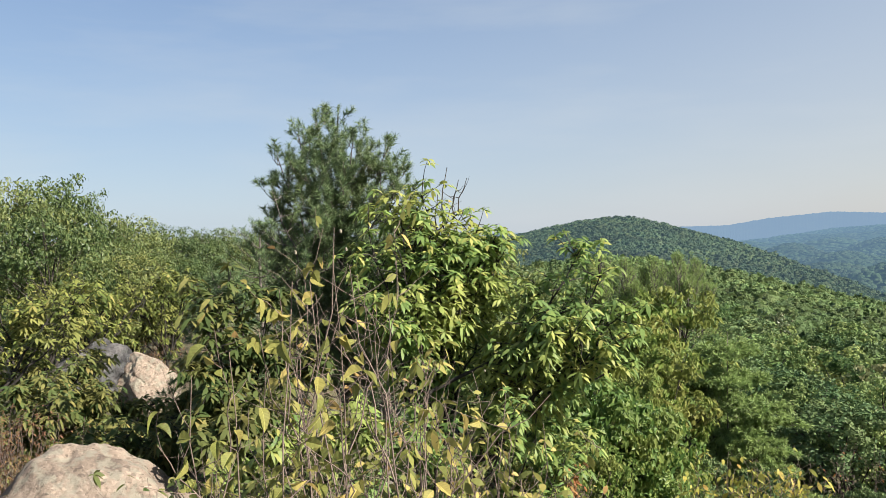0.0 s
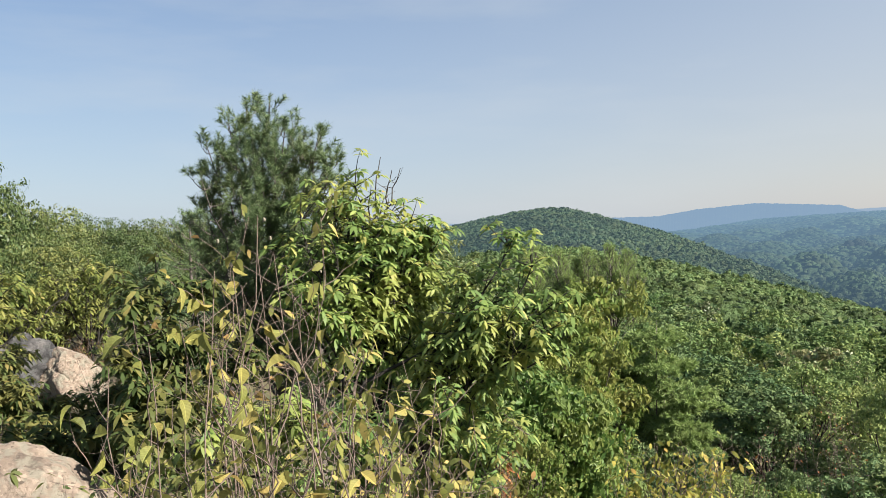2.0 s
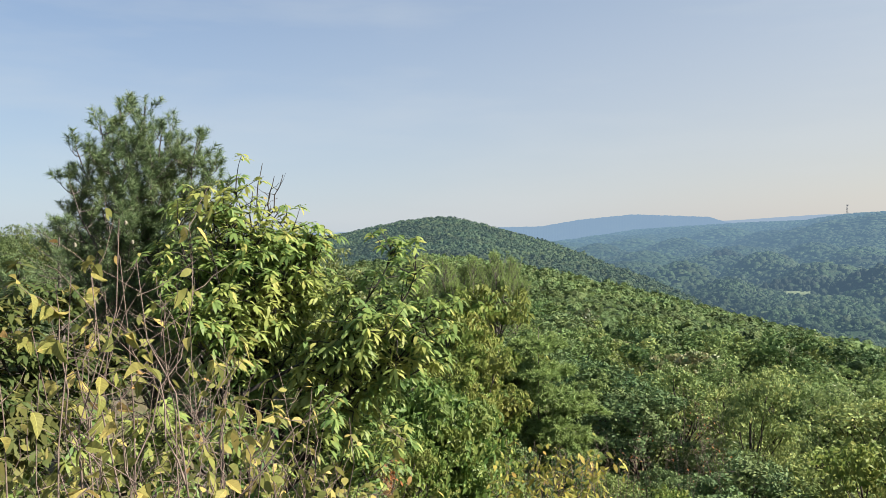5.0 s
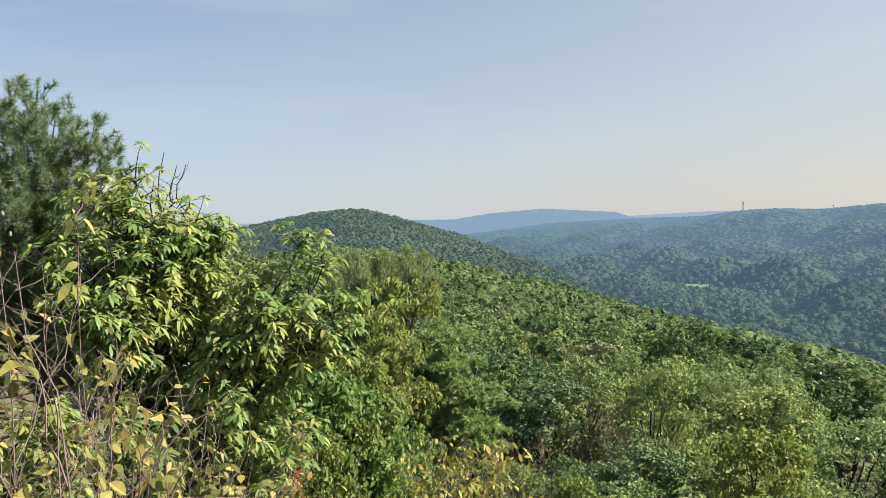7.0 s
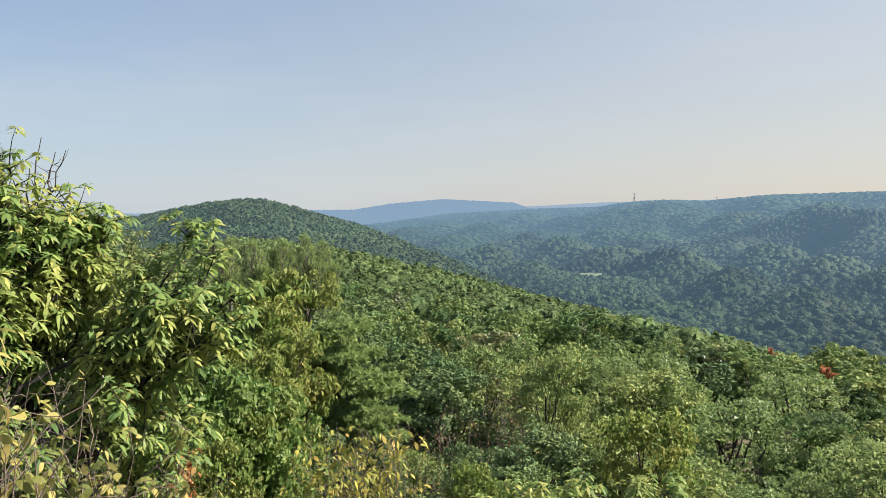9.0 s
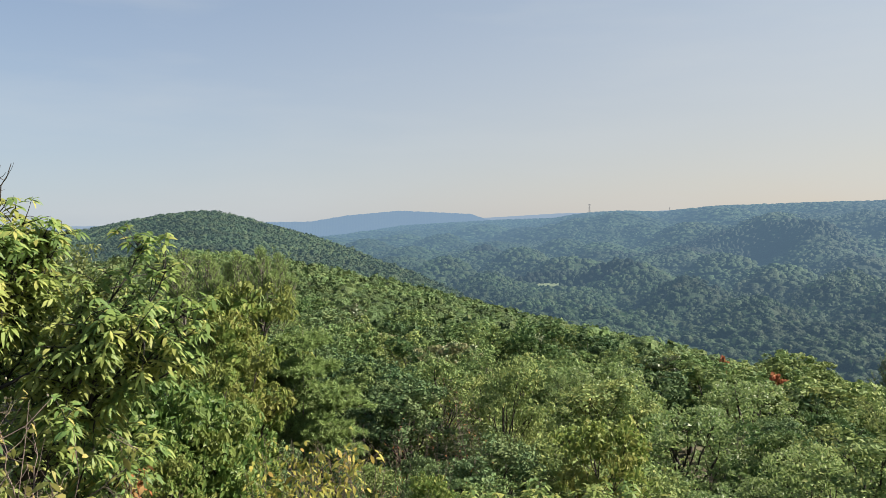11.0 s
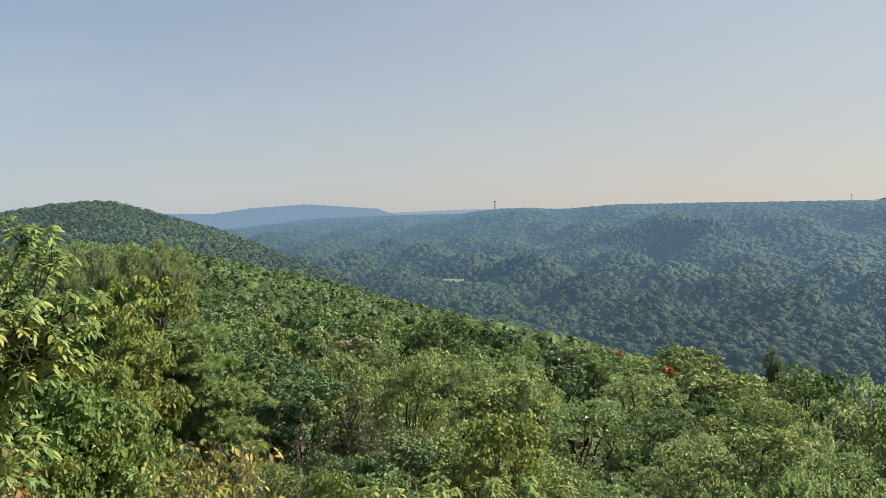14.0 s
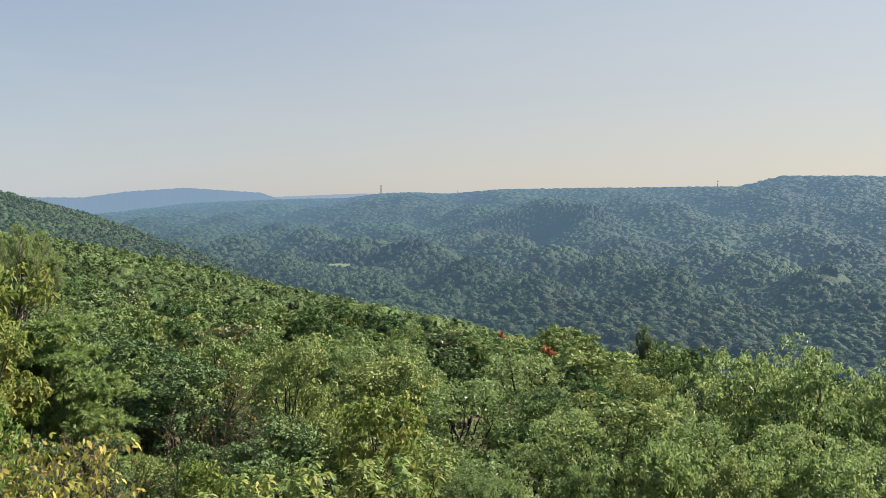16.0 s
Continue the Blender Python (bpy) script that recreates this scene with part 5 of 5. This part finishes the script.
# ---- the boulders ----


def granite(name, stops, lichen):
    m, nn, ll, bb = material(name)
    geo = nn.new("ShaderNodeNewGeometry")
    n1, n2, n3, n4 = nn.new("ShaderNodeTexNoise"), nn.new("ShaderNodeTexVoronoi"), nn.new("ShaderNodeTexNoise"), nn.new("ShaderNodeTexNoise")
    n1.inputs["Scale"].default_value, n1.inputs["Detail"].default_value = 2.6, 12
    n2.inputs["Scale"].default_value = 34
    n3.inputs["Scale"].default_value, n3.inputs["Detail"].default_value = 9, 8
    n4.inputs["Scale"].default_value, n4.inputs["Detail"].default_value, n4.inputs["Roughness"].default_value = 17, 8, 0.75
    for q in (n1, n2, n3, n4):
        ll.new(geo.outputs["Position"], q.inputs["Vector"])
    r1 = ramp(nn, stops)
    ll.new(n1.outputs[0], r1.inputs[0])
    # crystals, dark and pale
    r2 = ramp(nn, [(0.0, (0.2, 0.17, 0.15)), (0.25, (0.8, 0.74, 0.7)), (0.7, (1.0, 0.94, 0.9)), (1.0, (1.45, 1.36, 1.28))])
    ll.new(n2.outputs["Color"], r2.inputs[0])
    mx = nn.new("ShaderNodeMix")
    mx.data_type, mx.blend_type = "RGBA", "MULTIPLY"
    mx.inputs[0].default_value = 0.9
    ll.new(r1.outputs[0], mx.inputs[6])
    ll.new(r2.outputs[0], mx.inputs[7])
    # lichen in blotches
    r3 = ramp(nn, [(0.5, (0, 0, 0)), (0.6, (0.75, 0.75, 0.75))])
    ll.new(n3.outputs[0], r3.inputs[0])
    mx2 = nn.new("ShaderNodeMix")
    mx2.data_type = "RGBA"
    ll.new(r3.outputs[0], mx2.inputs[0])
    ll.new(mx.outputs[2], mx2.inputs[6])
    mx2.inputs[7].default_value = (*lichen, 1)
    # pits
    r4 = ramp(nn, [(0.32, (0.35, 0.32, 0.3)), (0.45, (1, 1, 1))])
    ll.new(n4.outputs[0], r4.inputs[0])
    mx3 = nn.new("ShaderNodeMix")
    mx3.data_type, mx3.blend_type = "RGBA", "MULTIPLY"
    mx3.inputs[0].default_value = 0.8
    ll.new(mx2.outputs[2], mx3.inputs[6])
    ll.new(r4.outputs[0], mx3.inputs[7])
    ll.new(mx3.outputs[2], bb.inputs["Base Color"])
    bb.inputs["Roughness"].default_value = 0.9
    bmp = nn.new("ShaderNodeBump")
    bmp.inputs["Strength"].default_value, bmp.inputs["Distance"].default_value = 1.0, 0.03
    ll.new(n4.outputs[0], bmp.inputs["Height"])
    ll.new(bmp.outputs[0], bb.inputs["Normal"])
    return m


GRANITE = granite("granite", [(0.3, (0.1, 0.083, 0.068)), (0.42, (0.175, 0.146, 0.12)), (0.58, (0.25, 0.212, 0.174)), (0.75, (0.21, 0.185, 0.155))], (0.2, 0.19, 0.15))
# the same stone coloured dark grey, standing in for foliage shade
SHADED_GRANITE = granite("shaded_granite", [(0.3, (0.012, 0.013, 0.015)), (0.45, (0.03, 0.032, 0.036)), (0.58, (0.08, 0.083, 0.088)), (0.75, (0.15, 0.152, 0.155))], (0.06, 0.064, 0.064))


def boulder(label, at, size, turn, seed, rough=0.16, peak=0.1, mat=GRANITE, split=1.0, cuts=11):
    bm = bmesh.new()
    bmesh.ops.create_icosphere(bm, subdivisions=6, radius=1.0)
    for v in bm.verts:
        d = v.co.normalized()
        k = 1 + rough * 1.6 * noise.noise(d * 1.3 + Vector((seed, 0, 0))) + rough * 0.6 * noise.noise(d * 3.1 + Vector((0, seed, 0))) + rough * 0.16 * noise.noise(d * 9 + Vector((seed, seed, 0)))
        v.co = Vector((d.x, d.y, max(d.z, -0.5))) * k
        v.co.x *= 1 - peak * max(v.co.z, 0)
        v.co.y *= 1 - peak * max(v.co.z, 0)
    cut = random.Random(int(seed * 10))
    for _ in range(cuts):
        n = Vector((cut.gauss(0, 1), cut.gauss(0, 1), cut.gauss(0.25, 0.7))).normalized()
        h = cut.uniform(0.74, 0.92)
        for v in bm.verts:
            over = v.co.dot(n) - h
            if over > 0:
                v.co -= n * over * 0.8
    for v in bm.verts:
        # weathered hollows, and beds along which the rock splits
        crack = abs(noise.noise(v.co * 2.6 + Vector((seed, 0, seed))))
        bed = noise.noise(Vector((v.co.x * 0.8, v.co.y * 0.8, v.co.z * 6 + 1.5 * v.co.x)) + Vector((0, seed, 0)))
        v.co *= 1 + 0.018 * noise.noise(v.co * 6 + Vector((0, 0, seed))) + 0.016 * noise.noise(v.co * 15) - 0.05 * split * max(0.0, 0.1 - crack) / 0.1 + 0.02 * split * bed
    for f in bm.faces:
        f.smooth = True
    me = bpy.data.meshes.new("boulder")
    bm.to_mesh(me)
    bm.free()
    me.materials.append(mat)
    ob = tagged(new("boulder", me), label, "rock", "boulders on the ledge")
    ob.matrix_basis = Matrix.Translation(at) @ pose(0, 0, 0, 0, 0, turn) @ Matrix.Diagonal((*size, 1))


boulder("large pale granite boulder speckled with lichen", spot(-38.6, 7.7) + Vector((-0.1, 0, -0.46)), (1.4, 1.25, 1.2), 30, 1.7, 0.1, 0.5, GRANITE, 0.0, 4)
boulder("fractured granite boulder coloured grey for shade, half hidden by leaves", spot(-37.9, 17) + Vector((0, 0, 0.45)), (0.95, 0.75, 0.95), 60, 4.2, 0.3, 0.1, SHADED_GRANITE, 2.2)
boulder("sunlit pale granite boulder beside a shade-toned one", spot(-34.75, 16.7) + Vector((0, 0, 0.3)), (0.68, 0.6, 0.78), 10, 7.9, 0.16)
boulder("low granite slab coloured grey for the shade of the saplings", spot(-35.6, 12.2) + Vector((0, 0, -0.1)), (0.6, 0.5, 0.3), 80, 5.5, 0.2, 0.1, SHADED_GRANITE, 2.0)

# grass tufts by the boulder
for a, r in ((-32.4, 5.4), (-31.2, 5.2), (-33.4, 6.2), (-30.4, 4.6)):
    root = np.array(spot(a, r))
    g = Mesh()
    n = 60
    base = np.concatenate([rng.normal(size=(n, 2)) * 0.06, np.zeros((n, 1))], 1)
    g.leaves(base, unit(np.concatenate([rng.normal(size=(n, 2)) * 0.35, np.ones((n, 1))], 1)), unit(rng.normal(size=(n, 3))), rng.uniform(0.3, 0.6, n), 0.007, rng.uniform(0.1, 0.6, (n, 1)), 4, 0.0)
    ob = tagged(new("grass_tuft", g.mesh("blades", DRY)), "tuft of dry yellow-green grass by the boulder", "grass", "grass tufts")
    ob.matrix_basis = Matrix.Translation(root)

# ---- far details ----
STEEL = rough_material("grey_steel", [(0.3, (0.14, 0.15, 0.17)), (0.7, (0.2, 0.21, 0.23))], 1.0, 0.5, 0.1)
# white wall colour greyed to take in the valley haze
HAZED_WHITE = rough_material("hazed_white_walls", [(0.3, (0.3, 0.32, 0.34)), (0.7, (0.4, 0.42, 0.44))], 0.3, 0.7, 0.1)
ROOF = rough_material("grey_roofs", [(0.3, (0.16, 0.16, 0.17)), (0.7, (0.26, 0.26, 0.27))], 0.5, 0.8, 0.1)
# grass green shifted towards blue-grey, with the haze put into its colour
MEADOW = rough_material("hazed_mown_meadow", [(0.3, (0.0704, 0.107, 0.0756)), (0.7, (0.096, 0.137, 0.099))], 0.05, 0.9, 0.2)


def lattice_tower(label, a, r, e, high, wide):
    """A lattice mast: legs, rungs and braces, with a head of aerials."""
    top = 1.6 + r * math.tan(radians(e))
    ob = thing("radio_tower", label, "tower", "radio towers")
    legs = [(sx * wide, sy * wide) for sx, sy in ((-1, -1), (1, -1), (1, 1), (-1, 1))]
    for x, y in legs:
        m = Mesh()
        m.tube(np.array([[x, y, 0], [x * 0.4, y * 0.4, high]]), [wide * 0.13, wide * 0.1], 5)
        part("leg", m.mesh("leg", STEEL), ob)
    m = Mesh()
    for k in range(7):
        u, u2 = k / 7, (k + 1) / 7
        for (x, y), (x2, y2) in zip(legs, legs[1:] + legs[:1]):
            s, s2 = 1 - 0.6 * u, 1 - 0.6 * u2
            m.tube(np.array([[x * s, y * s, high * u], [x2 * s2, y2 * s2, high * u2]]), wide * 0.07, 4)
            m.tube(np.array([[x * s2, y * s2, high * u2], [x2 * s2, y2 * s2, high * u2]]), wide * 0.07, 4)
    part("bracing", m.mesh("bracing", STEEL), ob)
    m = Mesh()
    for (x, y), (x2, y2) in zip(legs, legs[1:] + legs[:1]):
        m.tube(np.array([[x * 1.1, y * 1.1, high * 0.99], [x2 * 1.1, y2 * 1.1, high * 0.99]]), wide * 0.2, 5)
        m.tube(np.array([[x, y, high * 0.93], [x, y, high * 1.06]]), wide * 0.22, 5)
    part("aerials", m.mesh("aerials", STEEL), ob)
    x, y, _ = polar(a, r, 0)
    ob.matrix_basis = pose(x, y, top - high)


lattice_tower("lattice radio tower standing on the far ridge", 25.55, 3055, 0.88, 34, 2.6)
lattice_tower("thin lattice mast on the far ridge", 48.9, 2610, 1.42, 26, 1.4)
lattice_tower("thin lattice mast on the far ridge", 31.0, 2905, 0.6, 26, 1.4)

aa, rr = np.meshgrid(np.linspace(21.8, 23.4, 9), np.linspace(952, 986, 7))
v = polar(aa, rr, -80.7 + 0.03 * (rr - 938)).reshape(-1, 3)
i = np.arange(6)[:, None] * 9 + np.arange(8)[None]
tagged(new("meadow", np_mesh("meadow", v, np.stack([i, i + 9, i + 10, i + 1], -1).reshape(-1, 4), MEADOW)), "pale green meadow in the wooded valley", "meadow", kind="structure")


def far_house(a, r, wx, wy, h):
    ob = thing("house", "white house with a grey roof far down the valley", "house", "houses in the valley")
    bm = bmesh.new()
    bmesh.ops.create_cube(bm, size=1.0, matrix=Matrix.Translation((0, 0, h / 2)) @ Matrix.Diagonal((wx, wy, h, 1)))
    me = bpy.data.meshes.new("wall")
    bm.to_mesh(me), bm.free()
    me.materials.append(HAZED_WHITE)
    part("wall", me, ob)
    x, y = wx / 2 * 1.06, wy / 2 * 1.1
    v = [(-x, -y, h), (x, -y, h), (x, y, h), (-x, y, h), (-x, 0, h * 1.5), (x, 0, h * 1.5)]
    me = bpy.data.meshes.new("roof")
    me.from_pydata(v, [], [(0, 1, 5, 4), (2, 3, 4, 5), (0, 4, 3), (1, 2, 5), (3, 2, 1, 0)])
    me.materials.append(ROOF)
    part("roof", me, ob)
    x, y, z = polar(a, r, float(across(a, r)) - 3)
    ob.matrix_basis = pose(x, y, z, 0, 0, -a + 20)


for a, r, wx, wy, h in ((9.9, 2500, 6, 5, 3.5), (10.2, 2530, 5, 4, 3), (10.5, 2480, 6, 5, 3.5), (9.3, 2560, 5, 4, 3)):
    far_house(a, r, wx, wy, h)
